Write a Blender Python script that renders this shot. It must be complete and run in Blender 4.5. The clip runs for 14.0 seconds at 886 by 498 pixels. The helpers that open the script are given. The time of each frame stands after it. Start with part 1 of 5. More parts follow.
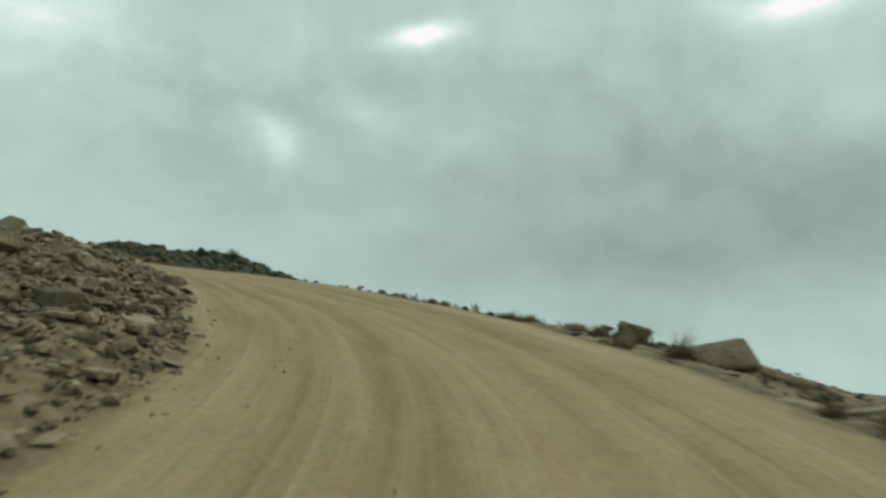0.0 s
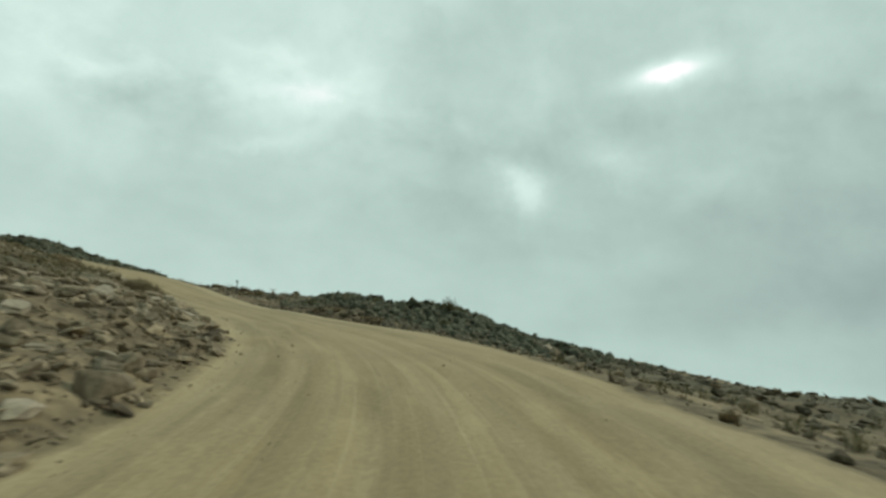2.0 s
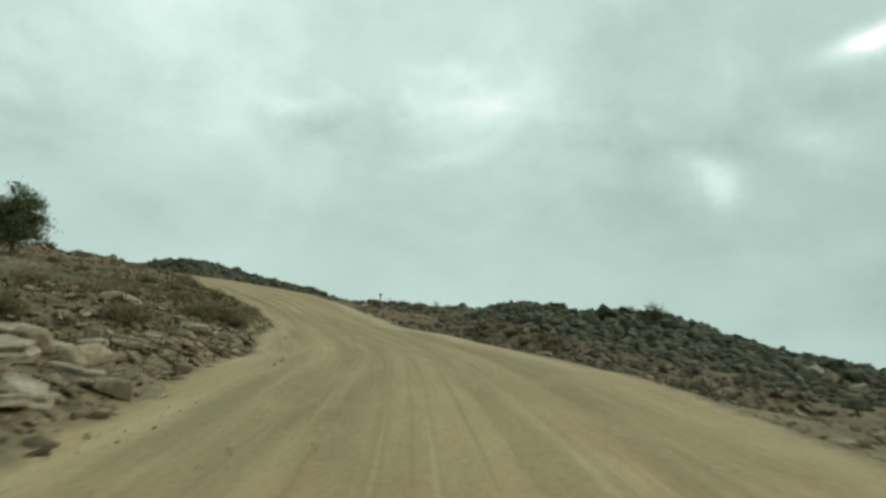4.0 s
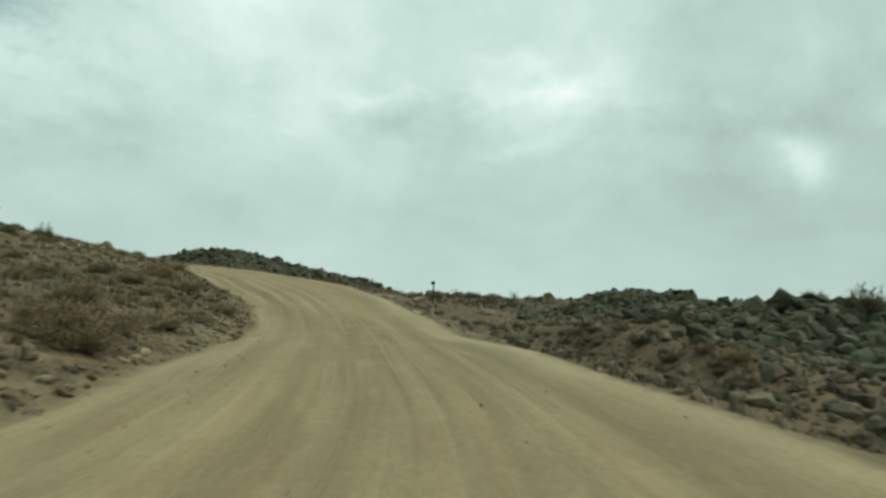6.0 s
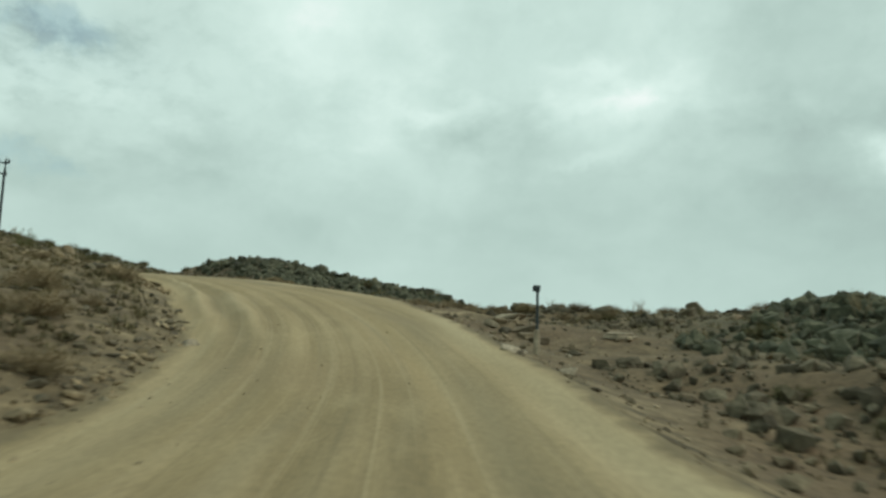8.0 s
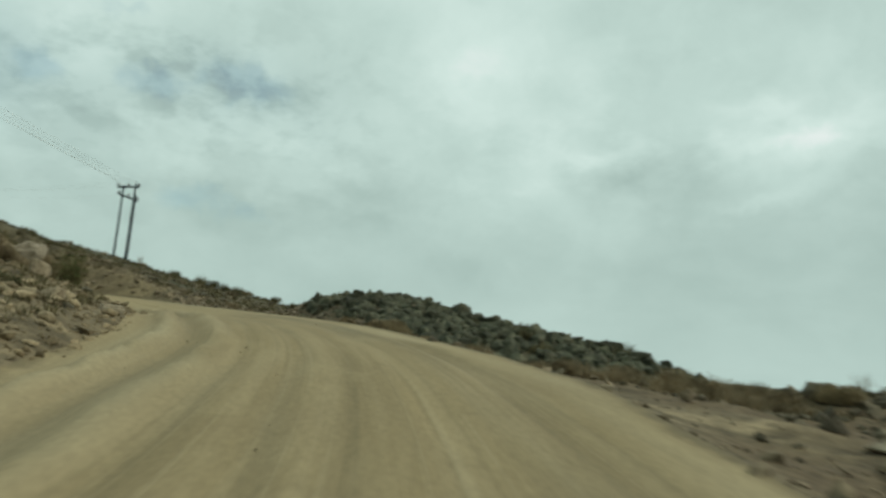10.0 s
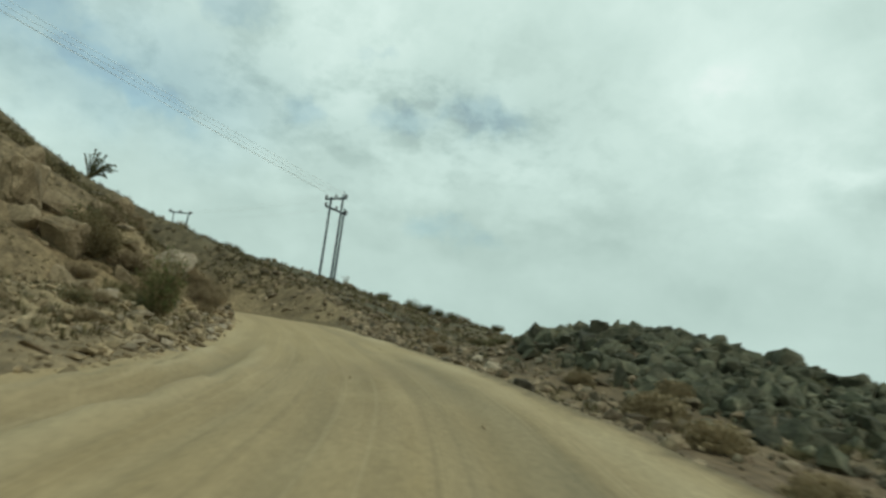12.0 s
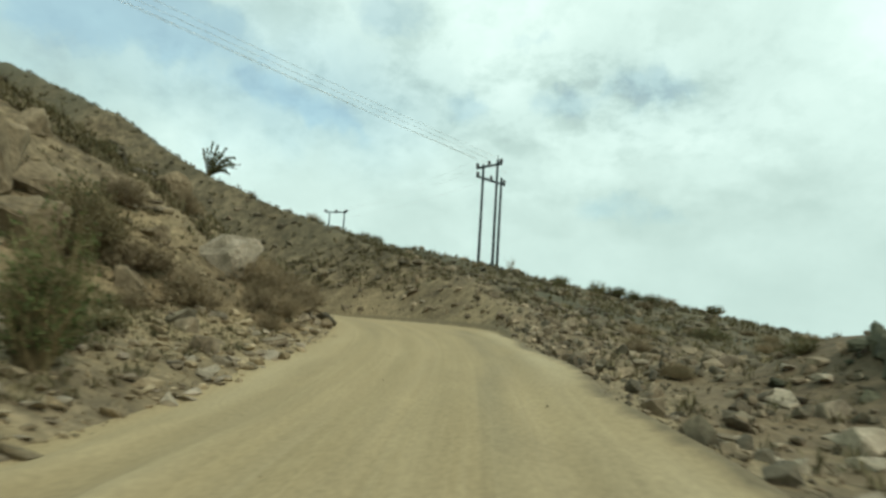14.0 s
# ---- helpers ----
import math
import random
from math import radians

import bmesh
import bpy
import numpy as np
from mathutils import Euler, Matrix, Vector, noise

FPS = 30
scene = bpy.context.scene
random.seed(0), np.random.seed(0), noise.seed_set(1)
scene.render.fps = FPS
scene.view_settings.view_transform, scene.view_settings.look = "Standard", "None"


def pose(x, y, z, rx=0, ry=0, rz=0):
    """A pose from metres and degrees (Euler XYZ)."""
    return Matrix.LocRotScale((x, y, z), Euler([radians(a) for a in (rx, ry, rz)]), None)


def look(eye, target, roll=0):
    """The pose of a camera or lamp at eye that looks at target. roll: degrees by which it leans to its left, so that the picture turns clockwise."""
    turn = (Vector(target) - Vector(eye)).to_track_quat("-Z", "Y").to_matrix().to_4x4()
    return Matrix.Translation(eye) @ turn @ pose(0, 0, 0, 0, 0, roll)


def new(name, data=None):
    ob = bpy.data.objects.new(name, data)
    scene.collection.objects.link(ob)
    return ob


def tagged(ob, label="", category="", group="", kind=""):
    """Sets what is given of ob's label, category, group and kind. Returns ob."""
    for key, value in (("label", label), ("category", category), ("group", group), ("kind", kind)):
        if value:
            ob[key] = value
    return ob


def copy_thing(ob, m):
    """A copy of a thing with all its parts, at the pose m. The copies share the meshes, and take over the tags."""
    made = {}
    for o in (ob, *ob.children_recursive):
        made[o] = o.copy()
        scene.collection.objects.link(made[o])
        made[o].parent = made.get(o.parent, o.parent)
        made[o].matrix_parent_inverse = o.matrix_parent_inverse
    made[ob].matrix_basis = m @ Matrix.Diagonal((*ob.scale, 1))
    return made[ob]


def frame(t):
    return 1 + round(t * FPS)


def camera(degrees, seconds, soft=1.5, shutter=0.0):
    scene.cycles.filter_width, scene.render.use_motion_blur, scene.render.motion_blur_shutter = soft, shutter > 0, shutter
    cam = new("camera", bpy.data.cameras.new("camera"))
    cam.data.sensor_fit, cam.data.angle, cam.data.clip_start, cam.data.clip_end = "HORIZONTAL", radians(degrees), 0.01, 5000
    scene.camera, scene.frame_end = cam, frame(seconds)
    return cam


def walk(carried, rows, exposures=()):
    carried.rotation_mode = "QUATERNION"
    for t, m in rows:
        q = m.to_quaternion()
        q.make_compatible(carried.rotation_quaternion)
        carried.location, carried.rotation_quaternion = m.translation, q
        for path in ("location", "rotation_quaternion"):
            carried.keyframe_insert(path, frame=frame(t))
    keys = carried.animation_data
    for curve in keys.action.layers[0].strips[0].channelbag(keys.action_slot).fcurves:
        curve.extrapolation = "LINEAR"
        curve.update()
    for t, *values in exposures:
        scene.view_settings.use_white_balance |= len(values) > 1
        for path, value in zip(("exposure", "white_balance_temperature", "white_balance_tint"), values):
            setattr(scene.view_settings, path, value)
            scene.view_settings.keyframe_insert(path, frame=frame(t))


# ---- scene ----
cam = camera(61.1, 14.0, soft=2.8, shutter=0.5)
METRES, EYE, TILT, LEAN, TURN = 100.0, 1.7, 0.0, 0.0, 0.0
ROWS = [
    (0.0, 0.0, 0.0, 0.0, -0.55, 6.17, -5.1),
    (0.5, 0.0031, 0.0301, 0.0033, 5.85, 6.94, -4.58),
    (1.0, 0.0034, 0.0603, 0.0072, 10.99, 8.64, -4.45),
    (1.5, 0.0003, 0.092, 0.0102, 16.23, 8.8, -4.1),
    (2.0, -0.0063, 0.1239, 0.0129, 18.5, 7.94, -5.5),
    (2.5, -0.0153, 0.1552, 0.0152, 19.87, 7.19, -5.25),
    (3.0, -0.0255, 0.185, 0.0182, 24.53, 6.49, -3.13),
    (3.5, -0.0396, 0.2155, 0.0207, 28.55, 6.82, -3.77),
    (4.0, -0.0537, 0.2453, 0.0234, 33.02, 7.34, -3.6),
    (4.2, -0.0593, 0.2572, 0.0245, 34.51, 7.46, -3.25),
    (6.5, -0.1552, 0.3886, 0.0325, 39.9, 6.3, -2.21),
    (7.0, -0.1793, 0.4161, 0.0347, 42.36, 6.32, -1.96),
    (7.2, -0.1889, 0.4271, 0.0356, 43.77, 6.3, -2.28),
    (9.3, -0.307, 0.5362, 0.0461, 46.94, 8.92, -0.24),
    (9.5, -0.3194, 0.5458, 0.0479, 49.88, 9.33, -1.2),
    (10.0, -0.3514, 0.5688, 0.053, 56.55, 9.87, -4.16),
    (10.5, -0.3854, 0.5898, 0.0578, 62.26, 9.89, -6.52),
    (11.0, -0.4196, 0.6069, 0.0622, 65.7, 10.53, -8.1),
    (11.5, -0.4538, 0.6225, 0.0666, 70.17, 10.62, -8.69),
    (12.0, -0.4884, 0.6356, 0.0704, 74.26, 10.18, -7.13),
    (12.5, -0.5231, 0.6459, 0.0743, 77.97, 9.69, -3.5),
    (13.0, -0.5591, 0.6537, 0.0782, 82.27, 9.79, -1.76),
    (13.5, -0.5952, 0.6599, 0.082, 87.09, 9.48, -2.87),
    (14.0, -0.6302, 0.6642, 0.0842, 88.39, 8.02, -3.6),
]
walk(cam, [(t, pose(0, 0, EYE, TILT, LEAN, TURN) @ pose(METRES * x, METRES * y, METRES * z, 90 + pitch, roll, yaw)) for t, x, y, z, yaw, pitch, roll in ROWS],
     exposures=[(0.0, -0.06), (1.5, 0.05), (7.5, 0.09), (9.5, -0.11), (10.5, -0.08), (11.5, 0.0), (12.5, 0.1), (13.3, 0.25), (14.0, 0.37)])

# ---- world and light ----
world = bpy.data.worlds.new("overcast_sky")
scene.world = world
world.use_nodes = True
wn, wl = world.node_tree.nodes, world.node_tree.links
wn.clear()


def wmath(op, a, b=None, vector=False):
    n = wn.new("ShaderNodeVectorMath" if vector else "ShaderNodeMath")
    n.operation = op
    for k, v in ((0, a), (1, b)):
        if v is None:
            continue
        if isinstance(v, bpy.types.NodeSocket):
            wl.new(v, n.inputs[k])
        else:
            n.inputs[k].default_value = v
    return n.outputs["Value"] if vector and op in ("DOT_PRODUCT", "LENGTH") else n.outputs[0]


def wnoise(vector, scale, detail, rough, distort=0.0):
    n = wn.new("ShaderNodeTexNoise")
    n.inputs["Scale"].default_value, n.inputs["Detail"].default_value = scale, detail
    n.inputs["Roughness"].default_value, n.inputs["Distortion"].default_value = rough, distort
    wl.new(vector, n.inputs["Vector"])
    return n


def heading(az, el):
    """Unit vector: degrees to the left of +y, degrees up."""
    a, e = radians(az), radians(el)
    return Vector((-math.sin(a) * math.cos(e), math.cos(a) * math.cos(e), math.sin(e)))


w_tex = wn.new("ShaderNodeTexCoord")
ray = w_tex.outputs["Generated"]
# the cloud deck: a level sheet seen in perspective
w_split = wn.new("ShaderNodeSeparateXYZ")
wl.new(ray, w_split.inputs[0])
lifted = wmath("ADD", wmath("MAXIMUM", w_split.outputs["Z"], 0.0), 0.34)
w_deck = wn.new("ShaderNodeCombineXYZ")
wl.new(wmath("DIVIDE", w_split.outputs["X"], lifted), w_deck.inputs[0])
wl.new(wmath("DIVIDE", w_split.outputs["Y"], lifted), w_deck.inputs[1])
deck = w_deck.outputs[0]
broad = wnoise(deck, 0.9, 2, 0.45, 0.2).outputs["Fac"]
billow = wnoise(deck, 2.3, 5, 0.5, 0.25).outputs["Fac"]
wisp = wnoise(ray, 12.0, 5, 0.6).outputs["Color"]
wob = wmath("SCALE", wmath("SUBTRACT", wisp, (0.5, 0.5, 0.5), True), None, True)
wob.node.inputs["Scale"].default_value = 0.085
bent = wmath("ADD", ray, wob, True)
faint = wmath("SCALE", wob, None, True)
faint.node.inputs["Scale"].default_value = 0.3
calmer = wmath("ADD", ray, faint, True)


def patch(az, el, wide, high, tilt=0, calm=False):
    """Soft mask of one cloud or gap, in degrees."""
    c, right, up = heading(az, el), heading(az - 90, 0), heading(az, el + 90)
    ct, st = math.cos(radians(tilt)), math.sin(radians(tilt))
    right, up = right * ct + up * st, up * ct - right * st
    off = wmath("SUBTRACT", calmer if calm else bent, tuple(c), True)
    n = wn.new("ShaderNodeCombineXYZ")
    for k, (axis_, size) in enumerate(((right, wide), (up, high), (c, 40))):
        wl.new(wmath("DOT_PRODUCT", off, tuple(axis_ / math.sin(radians(size))), True), n.inputs[k])
    r = wmath("LENGTH", n.outputs[0], None, True)
    return wmath("POWER", 2.718, wmath("MULTIPLY", wmath("MULTIPLY", r, r), -1.0))


# brightness of the deck, with its known bright and dull places
level = wmath("ADD", wmath("MULTIPLY", wmath("SUBTRACT", broad, 0.5), 0.55), wmath("MULTIPLY", wmath("SUBTRACT", billow, 0.5), 0.42))
fluff = wnoise(bent, 11.0, 6, 0.55).outputs["Fac"]
level = wmath("ADD", level, wmath("MULTIPLY", wmath("SUBTRACT", fluff, 0.5), 0.24))
w_calm = wn.new("ShaderNodeMapRange")
wl.new(w_split.outputs["Z"], w_calm.inputs["Value"])
w_calm.inputs["From Min"].default_value, w_calm.inputs["From Max"].default_value = 0.06, 0.3
w_calm.inputs["To Min"].default_value, w_calm.inputs["To Max"].default_value = 0.3, 1.0
level = wmath("MULTIPLY", level, w_calm.outputs["Result"])
w_edge = wn.new("ShaderNodeMapRange")
wl.new(wnoise(deck, 4.2, 8, 0.55, 0.1).outputs["Fac"], w_edge.inputs["Value"])
w_edge.inputs["From Min"].default_value, w_edge.inputs["From Max"].default_value = 0.48, 0.57
crests = wmath("MULTIPLY", w_edge.outputs["Result"], wmath("ADD", patch(38, 19, 24, 6), patch(85, 17, 20, 7)))
level = wmath("ADD", level, wmath("MULTIPLY", wmath("SUBTRACT", crests, 0.2), 0.07))
level = wmath("ADD", level, 0.61)
for az, el, wide, high, gain, tilt in (
        (-12, 12, 26, 12, -0.17, 0), (60, 17, 40, 22, 0.02, 0), (56, 24, 8, 3, 0.03, 0), (24, 14, 7, 5, -0.07, 0), (98, 18, 8, 4, -0.05, 0),
        (105, 12, 12, 4, 0.08, 0), (60, 14, 13, 9, -0.11, 0), (95, 22, 24, 10, 0.06, 0), (36, 22, 14, 6, 0.06, 0),
        (13.4, 12.4, 1.9, 1.7, 0.27, 20), (14.4, 13.9, 1.1, 1.2, 0.14, 0), (7.4, 15.5, 2.6, 1.5, 0.13, -20), (30.5, 17.3, 5.2, 2.4, 0.09, 0), (-3.1, 19.2, 8.2, 2.6, -0.06, -5),
        (19.5, 15.9, 8.6, 1.5, -0.05, -5), (-13.5, 6.0, 12.9, 3.9, -0.06, 0), (-24.9, 12.1, 8.6, 5.6, -0.08, 0), (46.4, 17.4, 2.8, 0.7, 0.12, 0),
        (32.2, 19.0, 4.7, 1.1, 0.09, 8), (29.2, 18.3, 2.4, 1.5, 0.06, 15), (48.8, 13.5, 4.7, 2.6, 0.06, -15), (41.3, 15.8, 5.6, 1.8, -0.09, 0),
        (49.6, 21.8, 4.7, 1.9, -0.07, 0), (33.7, 14.5, 3.4, 0.6, 0.08, 5), (62.2, 16.5, 6.5, 3.4, 0.05, 0), (34.2, 20.8, 3.0, 0.6, 0.06, 10), (52.2, 15.8, 3.9, 1.5, 0.05, 0),
        (22.3, 22.5, 5.6, 2.6, -0.06, -15), (80.4, 19.4, 2.9, 1.1, -0.04, 0), (73.5, 20.5, 3.6, 1.8, -0.05, 0),
        (74.6, 11.6, 5.0, 1.5, -0.04, 0), (103.5, 23.1, 2.6, 1.1, 0.08, -20),
        (86.6, 17.2, 3.4, 1.4, -0.06, 0), (107.9, 14.6, 6.9, 1.7, 0.06, -10), (78, 9, 12, 4, -0.05, 0), (70, 15, 20, 14, -0.05, 0), (112, 19, 12, 5, -0.03, 0), (62, 23, 24, 11, 0.06, 0), (56, 13, 14, 6, 0.05, 0), (8, 12, 13, 10, -0.04, 0)):
    level = wmath("ADD", level, wmath("MULTIPLY", patch(az, el, wide, high, tilt), gain))
for az, el, wide, high, gain, tilt in ((3.4, 21.7, 2.5, 0.75, 0.55, 15), (3.4, 21.7, 4.5, 2.0, 0.07, 15), (-24.8, 24.2, 3.2, 1.1, 0.5, 8), (-19.5, 24.5, 2.0, 0.9, 0.15, 0)):
    level = wmath("ADD", level, wmath("MULTIPLY", patch(az, el, wide, high, tilt, True), gain))
# ragged gaps in the thin part of the deck
w_gap = wn.new("ShaderNodeMapRange")
wl.new(wnoise(deck, 9.5, 7, 0.62, 0.15).outputs["Fac"], w_gap.inputs["Value"])
w_gap.inputs["From Min"].default_value, w_gap.inputs["From Max"].default_value = 0.47, 0.62
broken = wmath("ADD", patch(92, 21, 26, 7), wmath("MULTIPLY", patch(74, 19.8, 7, 3.2), 0.7))
gaps = wmath("MULTIPLY", w_gap.outputs["Result"], broken)
level = wmath("SUBTRACT", level, wmath("MULTIPLY", gaps, 0.13))
holes = None
for az, el, wide, high, gain, tilt in ((114, 21.8, 12, 3.2, 1.0, 0), (94, 24.8, 3.2, 2.2, 0.95, 0), (101, 18.2, 7.5, 1.5, 0.9, -22), (73.5, 20.4, 4.0, 1.9, 0.85, 0),
                                      (80.5, 19.4, 3.6, 1.4, 0.8, 0), (87.2, 18.2, 2.8, 1.5, 0.75, 0), (75, 11.7, 6, 1.6, 0.6, 0), (83, 24.1, 2.4, 0.7, 0.75, 0)):
    one = wmath("MULTIPLY", patch(az, el, wide, high, tilt), gain)
    holes = one if holes is None else wmath("MAXIMUM", holes, one)
w_torn = wn.new("ShaderNodeMapRange")
w_torn.interpolation_type = "SMOOTHSTEP"
wl.new(wmath("ADD", holes, wmath("MULTIPLY", wmath("SUBTRACT", wnoise(bent, 15.0, 7, 0.6).outputs["Fac"], 0.5), 1.3)), w_torn.inputs["Value"])
w_torn.inputs["From Min"].default_value, w_torn.inputs["From Max"].default_value = 0.3, 0.85
torn = wmath("MULTIPLY", w_torn.outputs["Result"], wmath("MINIMUM", wmath("MULTIPLY", holes, 2.8), 1.0))
level = wmath("SUBTRACT", level, wmath("MULTIPLY", torn, 0.06))
w_ramp = wn.new("ShaderNodeValToRGB")
els = w_ramp.color_ramp.elements
els[0].position, els[0].color = 0.30, (0.27, 0.345, 0.33, 1)
els[1].position, els[1].color = 1.0, (1.0, 1.0, 1.0, 1)
els.new(0.5).color = (0.42, 0.56, 0.511, 1)
els.new(0.68).color = (0.563, 0.727, 0.668, 1)
els.new(0.82).color = (0.677, 0.842, 0.78, 1)
wl.new(level, w_ramp.inputs["Fac"])
# clear sky behind the thin places of the deck
w_sky = wn.new("ShaderNodeTexSky")
w_sky.sky_type, w_sky.sun_disc = "NISHITA", False
w_sky.sun_elevation, w_sky.sun_rotation = radians(44), radians(55)
w_dim = wmath("SCALE", w_sky.outputs["Color"], None, True)
w_dim.node.inputs["Scale"].default_value = 0.16
w_dim = wmath("MULTIPLY", w_dim, (0.84, 1.06, 0.92), True)
w_mix = wn.new("ShaderNodeMix")
w_mix.data_type = "RGBA"
thin = wmath("ADD", wmath("MULTIPLY", patch(116, 22, 16, 6), 0.25), wmath("ADD", wmath("MULTIPLY", patch(74, 20.3, 6, 2.6), 0.08), wmath("MULTIPLY", patch(98, 18, 9, 4), 0.2)))
thin = wmath("ADD", thin, wmath("MULTIPLY", torn, 0.2))
wl.new(thin, w_mix.inputs["Factor"])
wl.new(w_ramp.outputs["Color"], w_mix.inputs["A"])
wl.new(w_dim, w_mix.inputs["B"])
w_bg, w_out = wn.new("ShaderNodeBackground"), wn.new("ShaderNodeOutputWorld")
w_bg.inputs["Strength"].default_value = 1.0
wl.new(w_mix.outputs["Result"], w_bg.inputs["Color"])
wl.new(w_bg.outputs["Background"], w_out.inputs["Surface"])

sun = new("sun", bpy.data.lights.new("sun", "SUN"))
sun.data.energy, sun.data.angle, sun.data.color = 1.36, radians(14), (1.0, 0.945, 0.825)
sun.matrix_world = look((0, 0, 0), -heading(-55, 44))


# ---- materials ----
def material(name, rough=0.9):
    m = bpy.data.materials.new(name)
    m.use_nodes = True
    bsdf = m.node_tree.nodes["Principled BSDF"]
    bsdf.inputs["Roughness"].default_value = rough
    bsdf.inputs["Specular IOR Level"].default_value = 0.25
    return m, m.node_tree.nodes, m.node_tree.links, bsdf


def earthy(name, colours, scale, fine, bump=0.4, rough=0.95, per_object=0.0, per_island=0.0, depth=0.03, scree_shade=False):
    """Mottled mineral surface: three colours spread by coarse noise, grain by fine noise, relief by both."""
    m, n, l, bsdf = material(name, rough)
    geo = n.new("ShaderNodeTexCoord")
    big, small = n.new("ShaderNodeTexNoise"), n.new("ShaderNodeTexNoise")
    big.inputs["Scale"].default_value, big.inputs["Detail"].default_value = scale, 6
    small.inputs["Scale"].default_value, small.inputs["Detail"].default_value = fine, 4
    pos = n.new("ShaderNodeNewGeometry")
    l.new(pos.outputs["Position"], big.inputs["Vector"])
    l.new(pos.outputs["Position"], small.inputs["Vector"])
    ramp = n.new("ShaderNodeValToRGB")
    els = ramp.color_ramp.elements
    els[0].position, els[1].position = 0.32, 0.68
    mid = els.new(0.5)
    for el, c in zip(els, colours):
        el.color = (*c, 1)
    l.new(big.outputs["Fac"], ramp.inputs["Fac"])
    shade = n.new("ShaderNodeMapRange")
    shade.inputs["From Min"].default_value, shade.inputs["From Max"].default_value = 0.3, 0.7
    shade.inputs["To Min"].default_value, shade.inputs["To Max"].default_value = 0.72, 1.28
    l.new(small.outputs["Fac"], shade.inputs["Value"])
    mul = n.new("ShaderNodeVectorMath")
    mul.operation = "SCALE"
    l.new(ramp.outputs["Color"], mul.inputs[0])
    l.new(shade.outputs["Result"], mul.inputs["Scale"])
    last = mul.outputs["Vector"]
    for amount, node, socket in ((per_object, "ShaderNodeObjectInfo", "Random"), (per_island, "ShaderNodeNewGeometry", "Random Per Island")):
        if amount:
            info, rng, again = n.new(node), n.new("ShaderNodeMapRange"), n.new("ShaderNodeVectorMath")
            rng.inputs["To Min"].default_value, rng.inputs["To Max"].default_value = 1 - amount, 1 + amount
            again.operation = "SCALE"
            l.new(info.outputs[socket], rng.inputs["Value"])
            l.new(last, again.inputs[0])
            l.new(rng.outputs["Result"], again.inputs["Scale"])
            last = again.outputs["Vector"]
    if scree_shade:
        att, coarse, ramp2, blend = n.new("ShaderNodeAttribute"), n.new("ShaderNodeTexNoise"), n.new("ShaderNodeMapRange"), n.new("ShaderNodeMix")
        att.attribute_name = "scree_shade"
        coarse.inputs["Scale"].default_value, coarse.inputs["Detail"].default_value = 1.7, 5
        l.new(pos.outputs["Position"], coarse.inputs["Vector"])
        ramp2.inputs["From Min"].default_value, ramp2.inputs["From Max"].default_value = 0.35, 0.65
        ramp2.inputs["To Min"].default_value, ramp2.inputs["To Max"].default_value = 0.6, 1.45
        l.new(coarse.outputs["Fac"], ramp2.inputs["Value"])
        speck = n.new("ShaderNodeVectorMath")
        speck.operation = "SCALE"
        l.new(last, speck.inputs[0])
        l.new(ramp2.outputs["Result"], speck.inputs["Scale"])
        blend.data_type = "RGBA"
        l.new(att.outputs["Fac"], blend.inputs["Factor"])
        l.new(speck.outputs["Vector"], blend.inputs["A"])
        blend.inputs["B"].default_value = (0.088, 0.084, 0.054, 1)
        last = blend.outputs["Result"]
        att2, blend2 = n.new("ShaderNodeAttribute"), n.new("ShaderNodeMix")
        att2.attribute_name = "ochre"
        blend2.data_type = "RGBA"
        l.new(att2.outputs["Fac"], blend2.inputs["Factor"])
        l.new(last, blend2.inputs["A"])
        warm = n.new("ShaderNodeVectorMath")
        warm.operation = "SCALE"
        warm.inputs[0].default_value = (0.27, 0.205, 0.112)
        l.new(shade.outputs["Result"], warm.inputs["Scale"])
        l.new(warm.outputs["Vector"], blend2.inputs["B"])
        last = blend2.outputs["Result"]
        att3, blend3, rust = n.new("ShaderNodeAttribute"), n.new("ShaderNodeMix"), n.new("ShaderNodeVectorMath")
        att3.attribute_name = "russet"
        blend3.data_type = "RGBA"
        rust.operation = "SCALE"
        rust.inputs[0].default_value = (0.128, 0.09, 0.053)
        l.new(shade.outputs["Result"], rust.inputs["Scale"])
        l.new(att3.outputs["Fac"], blend3.inputs["Factor"])
        l.new(last, blend3.inputs["A"])
        l.new(rust.outputs["Vector"], blend3.inputs["B"])
        last = blend3.outputs["Result"]
    l.new(last, bsdf.inputs["Base Color"])
    add = n.new("ShaderNodeMath")
    add.operation = "ADD"
    l.new(big.outputs["Fac"], add.inputs[0])
    l.new(small.outputs["Fac"], add.inputs[1])
    bmp = n.new("ShaderNodeBump")
    bmp.inputs["Strength"].default_value, bmp.inputs["Distance"].default_value = bump, depth
    l.new(add.outputs["Value"], bmp.inputs["Height"])
    l.new(bmp.outputs["Normal"], bsdf.inputs["Normal"])
    return m


